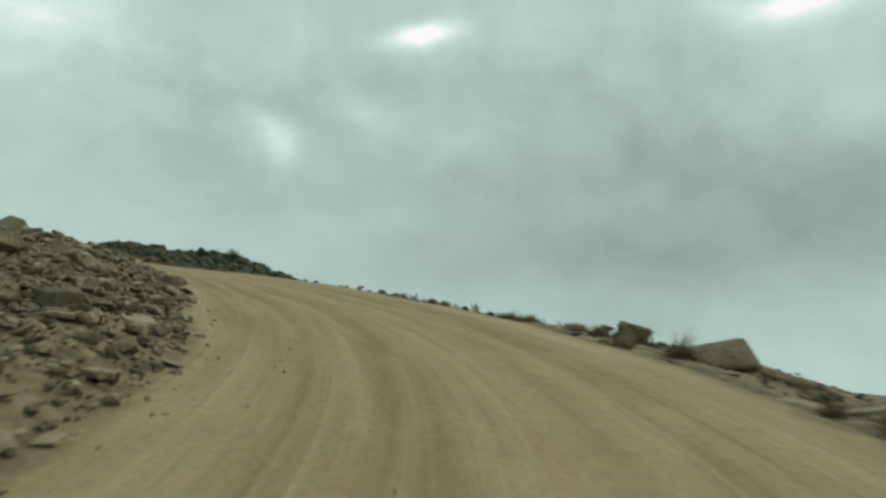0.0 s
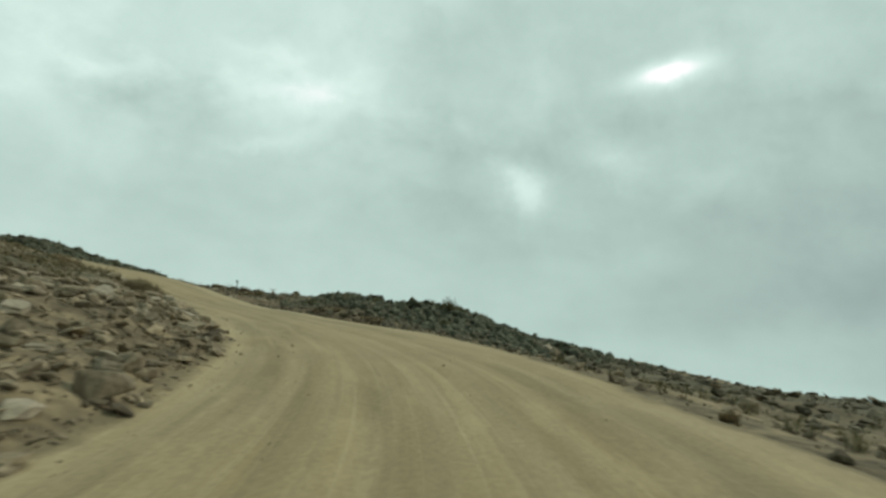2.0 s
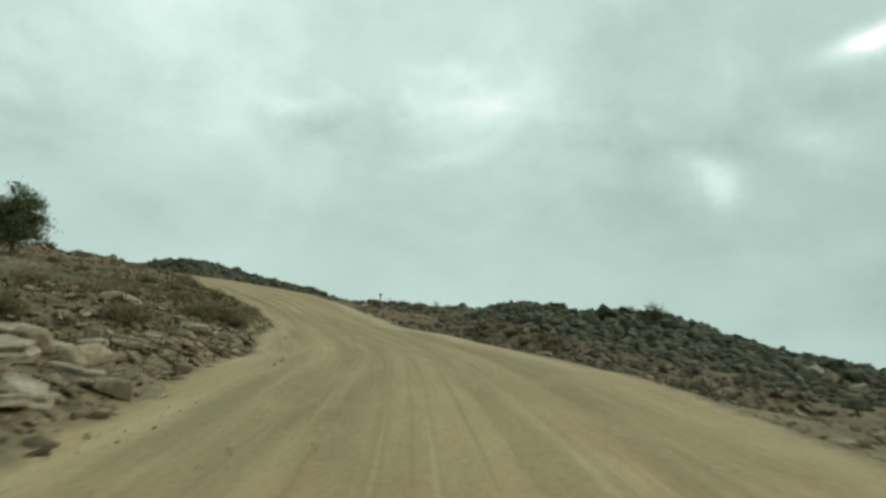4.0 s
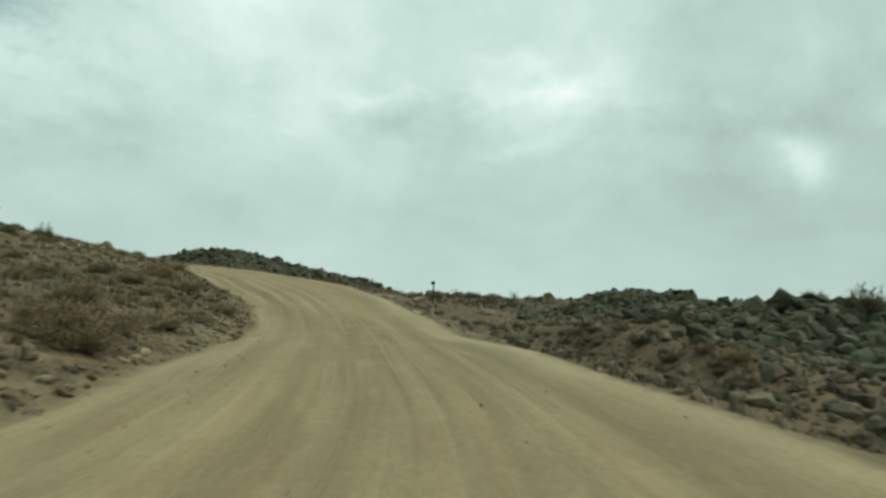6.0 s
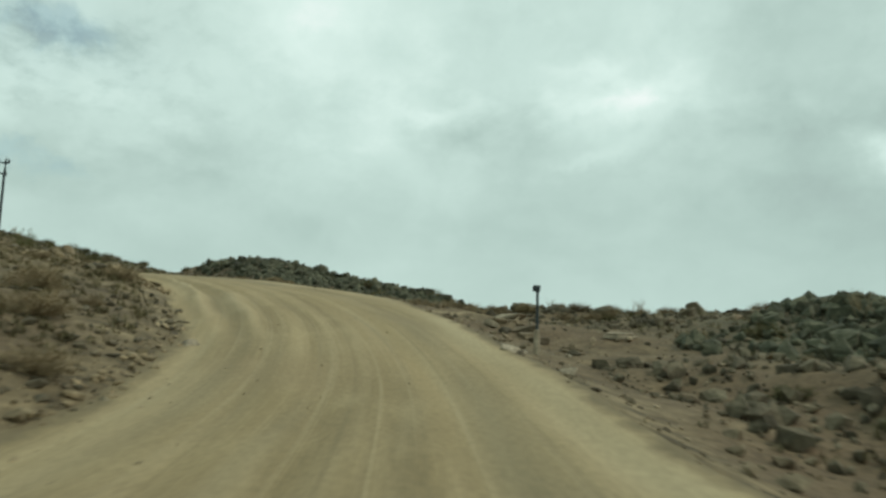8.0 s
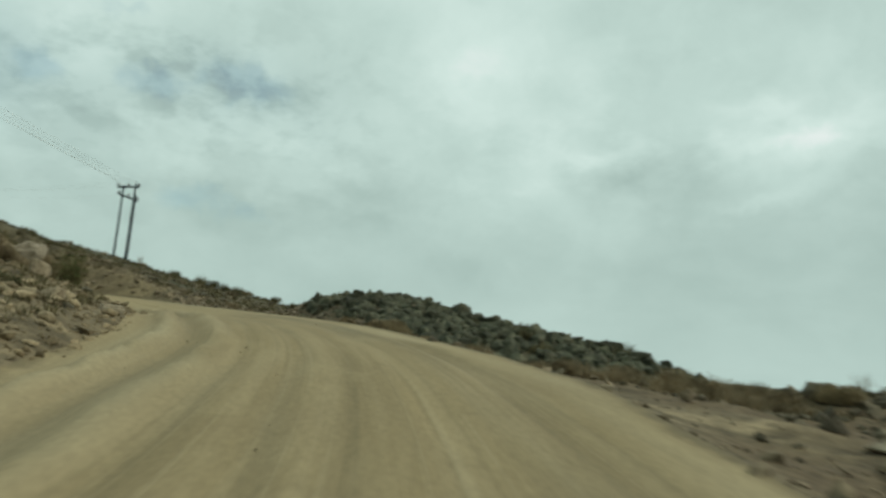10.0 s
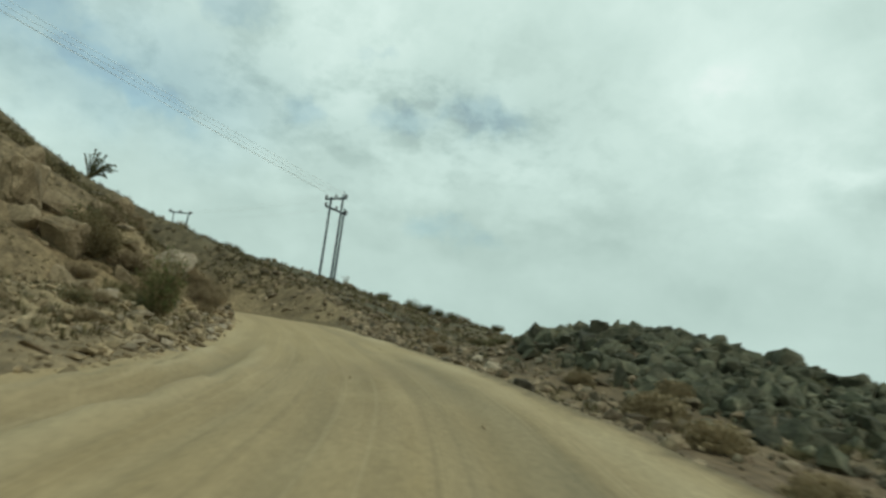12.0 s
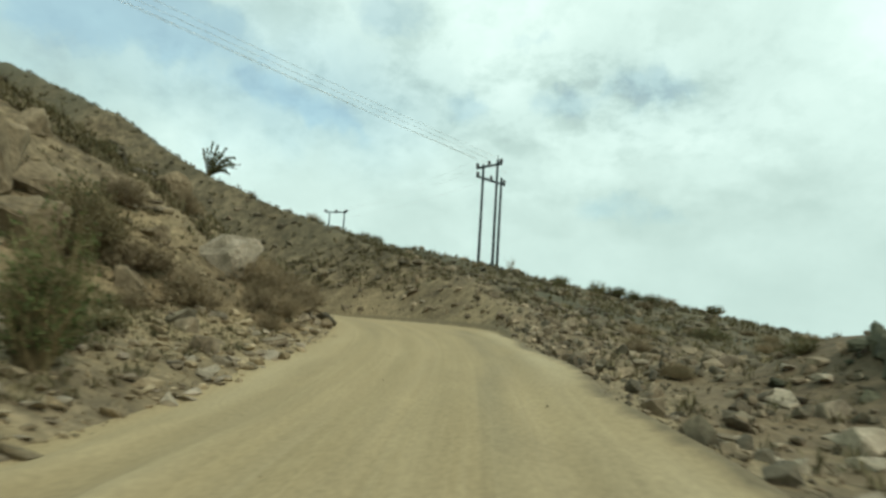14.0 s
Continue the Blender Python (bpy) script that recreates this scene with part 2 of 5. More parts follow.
def road_material():
    """Packed dirt: pale drifts and darker wheel tracks drawn out along the way, fine gravel grain."""
    m, n, l, bsdf = material("packed_dirt", 0.95)
    uv, pos = n.new("ShaderNodeUVMap"), n.new("ShaderNodeNewGeometry")
    uv.uv_map = "run"

    def noise_of(vector, scale, detail, stretch=None):
        t = n.new("ShaderNodeTexNoise")
        t.inputs["Scale"].default_value, t.inputs["Detail"].default_value = scale, detail
        if stretch:
            mp = n.new("ShaderNodeMapping")
            mp.inputs["Scale"].default_value = stretch
            l.new(vector, mp.inputs["Vector"])
            vector = mp.outputs["Vector"]
        l.new(vector, t.inputs["Vector"])
        return t.outputs["Fac"]

    def mix(fac, a, b):
        x = n.new("ShaderNodeMix")
        x.data_type = "RGBA"
        l.new(fac, x.inputs["Factor"])
        for key, v in (("A", a), ("B", b)):
            if isinstance(v, tuple):
                x.inputs[key].default_value = (*v, 1)
            else:
                l.new(v, x.inputs[key])
        return x.outputs["Result"]

    def spread(value, lo, hi):
        r = n.new("ShaderNodeMapRange")
        r.inputs["From Min"].default_value, r.inputs["From Max"].default_value = lo, hi
        l.new(value, r.inputs["Value"])
        return r.outputs["Result"]

    streak = noise_of(uv.outputs["UV"], 1.0, 4, (0.04, 0.75, 1))
    fine_streak = noise_of(uv.outputs["UV"], 1.0, 4, (0.12, 2.6, 1))
    blotch = noise_of(pos.outputs["Position"], 0.22, 5)
    grain = noise_of(pos.outputs["Position"], 14.0, 4)
    pebble = noise_of(pos.outputs["Position"], 45.0, 2)
    c = mix(spread(streak, 0.36, 0.66), (0.218, 0.164, 0.084), (0.315, 0.238, 0.125))
    c = mix(spread(fine_streak, 0.42, 0.75), c, (0.352, 0.272, 0.152))
    lines = noise_of(uv.outputs["UV"], 1.0, 3, (0.03, 5.5, 1))
    c = mix(spread(lines, 0.53, 0.95), c, (0.16, 0.125, 0.068))
    c = mix(spread(noise_of(uv.outputs["UV"], 1.0, 3, (0.05, 7.0, 2)), 0.56, 1.05), c, (0.46, 0.375, 0.23))
    c = mix(spread(blotch, 0.5, 0.8), c, (0.258, 0.192, 0.105))
    c = mix(spread(noise_of(uv.outputs["UV"], 1.0, 5, (0.5, 1.6, 1)), 0.52, 0.9), c, (0.37, 0.288, 0.16))
    c = mix(spread(noise_of(pos.outputs["Position"], 2.6, 5), 0.58, 1.1), c, (0.2, 0.152, 0.08))
    for key, colour in (("pale_run", (0.385, 0.297, 0.158)), ("track", (0.205, 0.168, 0.1)), ("drift", (0.41, 0.335, 0.205))):
        a = n.new("ShaderNodeAttribute")
        a.attribute_name = key
        c = mix(a.outputs["Fac"], c, colour)
    verge, add_v = n.new("ShaderNodeAttribute"), n.new("ShaderNodeMath")
    verge.attribute_name = "verge"
    add_v.operation = "ADD"
    l.new(verge.outputs["Fac"], add_v.inputs[0])
    l.new(noise_of(pos.outputs["Position"], 1.6, 6), add_v.inputs[1])
    c = mix(spread(add_v.outputs["Value"], 0.85, 1.25), c, (0.165, 0.128, 0.073))
    g = n.new("ShaderNodeVectorMath")
    g.operation = "SCALE"
    l.new(c, g.inputs[0])
    r = n.new("ShaderNodeMapRange")
    r.inputs["From Min"].default_value, r.inputs["From Max"].default_value = 0.3, 0.7
    r.inputs["To Min"].default_value, r.inputs["To Max"].default_value = 0.86, 1.14
    l.new(grain, r.inputs["Value"])
    l.new(r.outputs["Result"], g.inputs["Scale"])
    l.new(g.outputs["Vector"], bsdf.inputs["Base Color"])
    add = n.new("ShaderNodeMath")
    add.operation = "MULTIPLY_ADD"
    add.inputs[1].default_value = 0.5
    l.new(pebble, add.inputs[0])
    l.new(grain, add.inputs[2])
    bmp = n.new("ShaderNodeBump")
    bmp.inputs["Strength"].default_value, bmp.inputs["Distance"].default_value = 0.18, 0.02
    l.new(add.outputs["Value"], bmp.inputs["Height"])
    l.new(bmp.outputs["Normal"], bsdf.inputs["Normal"])
    return m


M_ROAD = road_material()
M_GROUND = earthy("stony_earth", ((0.102, 0.077, 0.044), (0.146, 0.111, 0.064), (0.205, 0.158, 0.094)), 0.5, 6.0, 0.6, depth=0.05, scree_shade=True)
M_TAN = earthy("tan_rock", ((0.125, 0.097, 0.061), (0.195, 0.153, 0.098), (0.265, 0.212, 0.14)), 1.5, 12.0, 0.6, per_object=0.3)
M_CRAG = earthy("brown_crag_rock", ((0.13, 0.1, 0.06), (0.188, 0.145, 0.087), (0.25, 0.195, 0.122)), 1.1, 7.0, 0.8, per_object=0.15, depth=0.08)
M_PALE = earthy("pale_rock", ((0.20, 0.165, 0.115), (0.28, 0.235, 0.165), (0.36, 0.30, 0.22)), 2.0, 14.0, 0.5, per_object=0.15)
M_DARK = earthy("dark_rock", ((0.048, 0.049, 0.032), (0.070, 0.071, 0.046), (0.115, 0.108, 0.070)), 1.8, 12.0, 0.7, per_object=0.4)
M_MIDROCK = earthy("grey_brown_rock", ((0.08, 0.069, 0.046), (0.122, 0.103, 0.068), (0.185, 0.156, 0.105)), 1.8, 12.0, 0.7, per_object=0.35)
M_STONE = earthy("tan_stones", ((0.108, 0.083, 0.052), (0.178, 0.139, 0.088), (0.27, 0.216, 0.142)), 2.5, 14.0, 0.5, per_island=0.5)
M_DARKSTONE = earthy("dark_stones", ((0.047, 0.05, 0.034), (0.075, 0.077, 0.05), (0.122, 0.117, 0.075)), 2.5, 14.0, 0.5, per_island=0.4)
M_MIDSTONE = earthy("grey_brown_stones", ((0.073, 0.062, 0.041), (0.112, 0.094, 0.062), (0.165, 0.138, 0.092)), 2.5, 14.0, 0.5, per_island=0.45)
M_POLE = earthy("tarred_wood", ((0.032, 0.044, 0.048), (0.042, 0.056, 0.061), (0.056, 0.07, 0.073)), 2.0, 20.0, 0.2, rough=0.8)
M_GRAVEL = earthy("track_gravel", ((0.17, 0.135, 0.08), (0.24, 0.19, 0.115), (0.32, 0.26, 0.165)), 2.5, 14.0, 0.4, per_island=0.25)
M_OCHRE = earthy("ochre_stones", ((0.16, 0.122, 0.07), (0.235, 0.182, 0.107), (0.33, 0.263, 0.165)), 2.0, 14.0, 0.5, per_island=0.4)
M_PORCELAIN = earthy("brown_porcelain", ((0.02, 0.018, 0.016), (0.03, 0.026, 0.023), (0.04, 0.034, 0.03)), 4.0, 20.0, 0.1, rough=0.3)
M_WIRE = earthy("aluminium_wire", ((0.68, 0.71, 0.7), (0.72, 0.75, 0.74), (0.76, 0.79, 0.78)), 1.0, 5.0, 0.0, rough=0.95)
M_WOOD = earthy("weathered_wood", ((0.10, 0.085, 0.065), (0.14, 0.12, 0.095), (0.19, 0.165, 0.13)), 4.0, 30.0, 0.4)
M_TWIG = earthy("dry_twigs", ((0.12, 0.093, 0.047), (0.175, 0.136, 0.068), (0.24, 0.186, 0.096)), 3.0, 30.0, 0.1, per_object=0.3)
M_BRUSH = earthy("brown_brush", ((0.155, 0.118, 0.069), (0.22, 0.17, 0.099), (0.29, 0.228, 0.136)), 3.0, 30.0, 0.1, per_object=0.3)
M_STRAW = earthy("straw_twigs", ((0.19, 0.148, 0.082), (0.26, 0.203, 0.115), (0.33, 0.262, 0.152)), 3.0, 30.0, 0.1, per_object=0.2)
M_SCRUB = earthy("dry_scrub", ((0.09, 0.078, 0.041), (0.13, 0.11, 0.058), (0.185, 0.155, 0.083)), 1.0, 20.0, 0.1, per_island=0.4)
M_LEAF = earthy("grey_green_leaves", ((0.062, 0.07, 0.033), (0.09, 0.1, 0.047), (0.122, 0.132, 0.064)), 3.0, 20.0, 0.1, per_island=0.35)
M_GREEN = earthy("fresh_green_leaves", ((0.055, 0.075, 0.025), (0.085, 0.112, 0.038), (0.12, 0.15, 0.058)), 3.0, 20.0, 0.1, per_island=0.35)

# ---- the lie of the land ----
# centre line of the road: x, y, height
LINE = [(-3.0, -120.0, -9.5), (-1.5, -60.0, -6.0), (-0.6, -25.0, -2.6), (0, 0, 0)]
LINE += [(METRES * r[1], METRES * r[2], METRES * r[3]) for r in ROWS[1:]]
LINE += [(-72.0, 67.1, 9.25), (-80.0, 67.5, 10.0), (-88.0, 67.4, 10.75), (-95.0, 66.0, 11.35), (-101.0, 62.6, 11.7), (-105.5, 56.5, 11.8), (-108.5, 46.0, 11.4), (-109.0, 10.0, 9.5)]


def spline(rows, step):
    """Evenly spaced points along a smooth curve through the rows."""
    p = np.array(rows, float)
    p = np.vstack([2 * p[0] - p[1], p, 2 * p[-1] - p[-2]])
    out = []
    for i in range(1, len(p) - 2):
        a, b, c, e = p[i - 1:i + 3]
        ta, tb = (c - a), (e - b)
        la, lb, lc = (np.linalg.norm(q) for q in (b - a, c - b, e - c))
        ta, tb = ta / (la + lb) * lb, tb / (lb + lc) * lb
        for u in np.linspace(0, 1, max(2, int(lb / step) * 3), endpoint=False):
            out.append((2 * u ** 3 - 3 * u ** 2 + 1) * b + (u ** 3 - 2 * u ** 2 + u) * ta + (3 * u ** 2 - 2 * u ** 3) * c + (u ** 3 - u ** 2) * tb)
    out = np.array(out)
    run = np.concatenate([[0], np.cumsum(np.linalg.norm(np.diff(out[:, :2], axis=0), axis=1))])
    even = np.arange(0, run[-1], step)
    return np.stack([np.interp(even, run, out[:, k]) for k in range(3)], 1)


CURVE = spline(LINE, 0.5)
k0 = int(np.argmin(np.abs(CURVE[:, 1]) + np.abs(CURVE[:, 0])))
RUN = (np.arange(len(CURVE)) - k0) * 0.5
kernel = np.hanning(25)
for k in range(3):
    padded = np.pad(CURVE[:, k], 12, mode="reflect", reflect_type="odd")
    CURVE[:, k] = np.convolve(padded, kernel / kernel.sum(), "valid")
TAN = np.gradient(CURVE[:, :2], axis=0)
TAN /= np.linalg.norm(TAN, axis=1)[:, None]
LEFT = np.stack([-TAN[:, 1], TAN[:, 0]], 1)


def road_place(x, y):
    """Run along the road, offset to the left of it and the road's height, for arrays of points."""
    x, y = np.asarray(x, float).ravel(), np.asarray(y, float).ravel()
    s, d, z = np.empty_like(x), np.empty_like(x), np.empty_like(x)
    for i in range(0, len(x), 4000):
        xx, yy = x[i:i + 4000], y[i:i + 4000]
        j = np.argmin((xx[:, None] - CURVE[None, :, 0]) ** 2 + (yy[:, None] - CURVE[None, :, 1]) ** 2, 1)
        dx, dy = xx - CURVE[j, 0], yy - CURVE[j, 1]
        along = dx * TAN[j, 0] + dy * TAN[j, 1]
        s[i:i + 4000] = RUN[j] + np.clip(along, -0.5, 0.5)
        d[i:i + 4000] = dx * LEFT[j, 0] + dy * LEFT[j, 1]
        z[i:i + 4000] = np.interp(s[i:i + 4000], RUN, CURVE[:, 2])
    return s, d, z


def lattice(x, y, seed):
    """Smooth value noise in -1..1 on arrays."""
    rng = np.random.RandomState(seed)
    table = rng.rand(256, 256) * 2 - 1
    xi, yi = np.floor(x).astype(int), np.floor(y).astype(int)
    u, v = x - xi, y - yi
    u, v = u * u * (3 - 2 * u), v * v * (3 - 2 * v)
    a, b = table[xi % 256, yi % 256], table[(xi + 1) % 256, yi % 256]
    c, e = table[xi % 256, (yi + 1) % 256], table[(xi + 1) % 256, (yi + 1) % 256]
    return (a * (1 - u) + b * u) * (1 - v) + (c * (1 - u) + e * u) * v


def fractal(x, y, size, seed, octaves=4):
    out, amp = 0, 1.0
    for k in range(octaves):
        out = out + amp * lattice(x / size + 17.3 * k, y / size + 9.1 * k, seed + k)
        size, amp = size / 2.1, amp * 0.5
    return out


# half widths of the road, lift of its edges over the centre line's height, and the banks beside it, by run along the road
EDGE_S = (-60, 0, 8, 16, 24, 32, 40, 50, 60, 70, 80, 90, 100, 110, 120, 130, 140)
EDGE_L = (3.4, 2.75, 2.95, 3.3, 3.08, 3.15, 3.85, 4.05, 3.45, 3.4, 4.2, 4.35, 4.25, 4.2, 4.2, 3.4, 3.4)
EDGE_R = (4.5, 4.4, 3.95, 3.95, 3.55, 4.0, 4.25, 3.6, 2.75, 2.65, 3.2, 2.65, 2.15, 1.75, 1.85, 2.5, 3.0)
LIFT_L = (0, -.05, -.03, .01, .06, .26, .24, .12, .08, .12, .29, .35, .03, -.3, -.25, -.1, 0)
LIFT_R = (.1, .15, .28, .42, .40, .52, .58, .48, .41, .43, .55, .56, .55, .36, .11, 0, 0)
BANK_S = (-60, 0, 20, 40, 60, 75, 90, 200)
# rise above the road's edge at these distances past the left edge
BANK_E = (0, 1, 3, 6, 12, 25, 60)
BANK_L = ((0, .4, .8, 1.2, 1.6, 2.0, 3), (0, .4, .8, 1.0, 1.4, 2.0, 3), (0, .35, .7, .8, 1.0, 1.6, 3), (0, .4, .9, 1.2, 1.4, 1.6, 2),
          (0, .3, .8, 1.1, 1.2, 1.3, 2), (0, .3, .7, .8, .9, 1, 2), (0, .3, .7, .9, 1.2, 1.5, 2), (0, .3, .9, 1.3, 2.0, 3, 4))
# the same past the right edge
BANK_R = ((0, 0, -.4, -1.2, -2.6, -4.5, -9), (0, 0, -.4, -1.2, -2.4, -4.0, -8), (0, 0, -.4, -1.0, -1.8, -3, -6), (0, -.2, -.6, -1.0, -1.2, -1.5, -3.2),
          (0, -.35, -.8, -.4, -.7, -1.1, -4), (0, -.3, -.6, -.8, -1.3, -1.8, -6), (0, -.3, -.5, -1.0, -1.7, -2.4, -7), (0, .2, .6, 1.0, 0.8, 0, -4))
# heaps of dark boulders: x, y, rise, spread
HEAPS = ((-70, 78.5, 2.25, 6), (-77, 77.5, 1.6, 4.5), (-61.5, 83, 1.5, 6), (-45, 79, 0.9, 6), (-37, 79, 1.1, 6), (-28.5, 76, 2.2, 7), (-20, 67, 1.6, 6.5), (-13, 62, -0.1, 5), (9, 50, 0.2, 9), (1, 58, 0.0, 8))


def table2(s, e, rows):
    rows = np.array(rows, float)
    i = np.clip(np.searchsorted(BANK_S, s) - 1, 0, len(BANK_S) - 2)
    bs = np.array(BANK_S, float)
    u = np.clip((s - bs[i]) / (bs[i + 1] - bs[i]), 0, 1)
    u = u * u * (3 - 2 * u)
    cols = np.stack([np.interp(e, BANK_E, r) for r in rows])
    n = np.arange(len(s))
    return cols[i, n] * (1 - u) + cols[i + 1, n] * u


HILL_Y = (20, 38, 44, 49, 55, 59, 63.5, 70, 81, 88, 95, 120)
HILL_Z = (38, 30, 25.8, 22.7, 20.2, 18.9, 17.9, 17, 15.3, 14.3, 13.3, 10)


def hill(x, y):
    """The hill behind the bend: its crest's height along y, falling off towards the road and behind."""
    fall = np.interp(y, (50, 58, 66), (0.118, 0.15, 0.20))
    return np.interp(y, HILL_Y, HILL_Z) - fall * (np.maximum(x, -119) + 119) - 0.42 * np.clip(x + 88, 0, None) - 0.05 * np.clip(-121 - x, 0, None)


CUT_E = (0, 1, 2, 4, 6.5, 9, 12, 40)
CUT_Z = (0, 0.3, 0.8, 1.6, 2.8, 5.0, 8.0, 30)


def ground_height(x, y, rough=True):
    x, y = np.asarray(x, float).ravel(), np.asarray(y, float).ravel()
    s, d, zr = road_place(x, y)
    el, er = np.interp(s, EDGE_S, EDGE_L), np.interp(s, EDGE_S, EDGE_R)
    el = el + 0.2 * fractal(s, 0 * s, 5, 11, 3)
    er = er + 0.2 * fractal(s, 0 * s + 50, 5, 21, 3)
    e = np.where(d > 0, d - el, -d - er)
    out = np.clip(e, 0, None)
    zl = zr + np.interp(s, EDGE_S, LIFT_L)
    right = zr + np.interp(s, EDGE_S, LIFT_R)
    cut = np.interp(out, CUT_E, CUT_Z) * np.interp(-x, (75, 90), (1, 1.6))
    h = hill(x, y)
    left = zl + table2(s, out, BANK_L)
    left = np.maximum(left, np.minimum(h, zl + cut))
    bank = right + table2(s, out, BANK_R)
    for hx, hy, rise, spread in HEAPS:
        bank = bank + rise * np.clip(out / 5, 0, 1) ** 2 * np.exp(-((x - hx) ** 2 + (y - hy) ** 2) / spread ** 2)
    # a low cut step where the stone field was dug back from the road
    dug = np.clip((s - 50) / 6, 0, 1) * np.clip((70 - s) / 6, 0, 1)
    bank = bank + 0.42 * dug * np.clip((out - 4.3 - 0.5 * fractal(s, 0 * s + 9, 3, 23, 2)) / 0.5, 0, 1)
    bank = np.maximum(bank, np.minimum(h, right + 0.1 + 0.8 * out + 0.5 * np.clip(out - 6, 0, None)))
    z = np.where(d > 0, left, bank)
    # beyond the neighbourhood the land falls away to a deep wide valley
    far = np.clip((out - 45 - np.interp(-x, (90, 120), (0, 80))) / 500, 0, 1)
    far = far ** 1.3
    z = z * (1 - far) - 130 * far
    if rough:
        amp = np.clip(out / 3, 0, 1) * (1 - far)
        z = z + amp * (0.22 * fractal(x, y, 4.5, 31, 4) + 0.10 * np.abs(fractal(x, y, 1.1, 41, 3)))
    # under the road the sheet lies lower, at the road's own cross fall
    inside = zl + (right - zl) * np.clip((el - d) / (el + er), 0, 1)
    z = np.where(e < 0, inside - 0.35 * np.clip(-e / 0.5, 0, 1), z)
    return z, s, d, e


def axis(lo, hi, step, reach):
    core = np.arange(lo, hi, step)
    grow, a = [], step
    p = 0.0
    while p < reach:
        a *= 1.18
        p += a
        grow.append(p)
    grow = np.array(grow)
    return np.concatenate([(core[0] - grow)[::-1], core, core[-1] + grow])


def mesh_object(name, verts, faces, mat, smooth=True):
    me = bpy.data.meshes.new(name)
    me.from_pydata(verts, [], faces)
    me.materials.append(mat)
    if smooth:
        me.shade_smooth()
    return new(name, me)


def grid_faces(nu, nv):
    i = np.arange(nu - 1)[:, None] * nv + np.arange(nv - 1)[None, :]
    return np.stack([i, i + nv, i + nv + 1, i + 1], -1).reshape(-1, 4).tolist()


gx, gy = axis(-130, 14, 0.4, 3500), axis(-12, 98, 0.4, 3500)
GX, GY = np.meshgrid(gx, gy, indexing="ij")
gz = ground_height(GX, GY)[0]
ground = mesh_object("ground", np.stack([GX.ravel(), GY.ravel(), gz], 1).tolist(), grid_faces(len(gx), len(gy)), M_GROUND)
_, g_run, g_off, g_past = ground_height(GX, GY)
scree_shade = sum(np.exp(-((GX.ravel() - hx) ** 2 + (GY.ravel() - hy) ** 2) / (spread * 1.1) ** 2) for hx, hy, rise, spread in HEAPS if hx not in (-45, -37, -77))
scree_shade = scree_shade * np.where(GX.ravel() > -6, 0.9, 1.6) * np.clip((g_past - np.where(g_run > 92, 2.2, 4.5)) / 2.5, 0, 1)
brush = np.clip((-92 - GX.ravel()) / 8, 0, 1) * np.clip((g_past - 3) / 4, 0, 1) * np.clip(0.7 + 0.5 * fractal(GX.ravel(), GY.ravel(), 6, 91, 4), 0, 1)
# inner slope: one dark tone painted for both its brush and its shade
inner = np.clip((g_run - 34) / 6, 0, 1) * np.clip((82 - g_run) / 8, 0, 1) * np.clip((g_past - 2.5) / 4, 0, 1) * (g_off > 0) * np.clip(0.7 + 0.6 * fractal(GX.ravel(), GY.ravel(), 3, 95, 4), 0, 1)
scree_shade = np.maximum(scree_shade, np.maximum(0.9 * brush, 0.85 * inner))
ground.data.attributes.new("scree_shade", "FLOAT", "POINT").data.foreach_set("value", np.clip(scree_shade, 0, 0.9).astype(np.float32))
ochre = np.clip((g_run - 92) / 10, 0, 1) * np.clip((150 - g_run) / 10, 0, 1) * np.where(g_off > 0, np.clip(1 - (g_past - 3) / 11, 0, 1), 0.7 * np.clip(1 - (g_past - 1) / 2.5, 0, 1)) * np.clip(0.65 + 0.7 * fractal(GX.ravel(), GY.ravel(), 2.5, 97, 4), 0, 1)
ground.data.attributes.new("ochre", "FLOAT", "POINT").data.foreach_set("value", np.clip(0.95 * ochre, 0, 0.85).astype(np.float32))
patches = np.clip(0.75 + 0.7 * fractal(GX.ravel(), GY.ravel(), 3.5, 99, 4), 0, 1)
russet = np.where(g_off > 0, 0.75 * np.clip((g_run - 24) / 6, 0, 1) * np.clip((80 - g_run) / 8, 0, 1) * np.clip((7 - g_past) / 3, 0, 1),
                  np.clip((g_run - 26) / 8, 0, 1) * np.interp(g_run, (92, 100, 124, 132), (1, 0.6, 0.6, 0)) * np.interp(g_past, (5, 9, 22, 26), (1, 0.35, 0.35, 0))) * np.clip((g_past - 0.6) / 0.9, 0, 1)
ground.data.attributes.new("russet", "FLOAT", "POINT").data.foreach_set("value", np.clip(russet * patches, 0, 0.95).astype(np.float32))
tagged(ground, "brown stony hillside earth with gravel and dry scrub", "ground", kind="structure")

# the road: a ribbon with wheel ruts and soft shoulders
keep = (RUN > -60) & (RUN < 150)
rs, rc, rl = RUN[keep], CURVE[keep], LEFT[keep]
side = np.linspace(-1, 1, 81)
RS, SD = np.meshgrid(rs, side, indexing="ij")
wl_, wr_ = np.interp(RS, EDGE_S, EDGE_L) + 0.6, np.interp(RS, EDGE_S, EDGE_R) + 0.6
D = np.where(SD > 0, SD * wl_, SD * wr_)
sh = RS.shape
ruts = -0.035 * sum(np.exp(-((D - c - 0.25 * fractal(RS.ravel(), 0 * RS.ravel() + 3 * c, 14, 51, 2).reshape(sh)) / 0.22) ** 2) for c in (-1.9, -0.8, 0.75, 1.7, 2.9))
bumps = 0.02 * fractal(RS.ravel() / 4, D.ravel(), 1.2, 61, 3).reshape(sh)
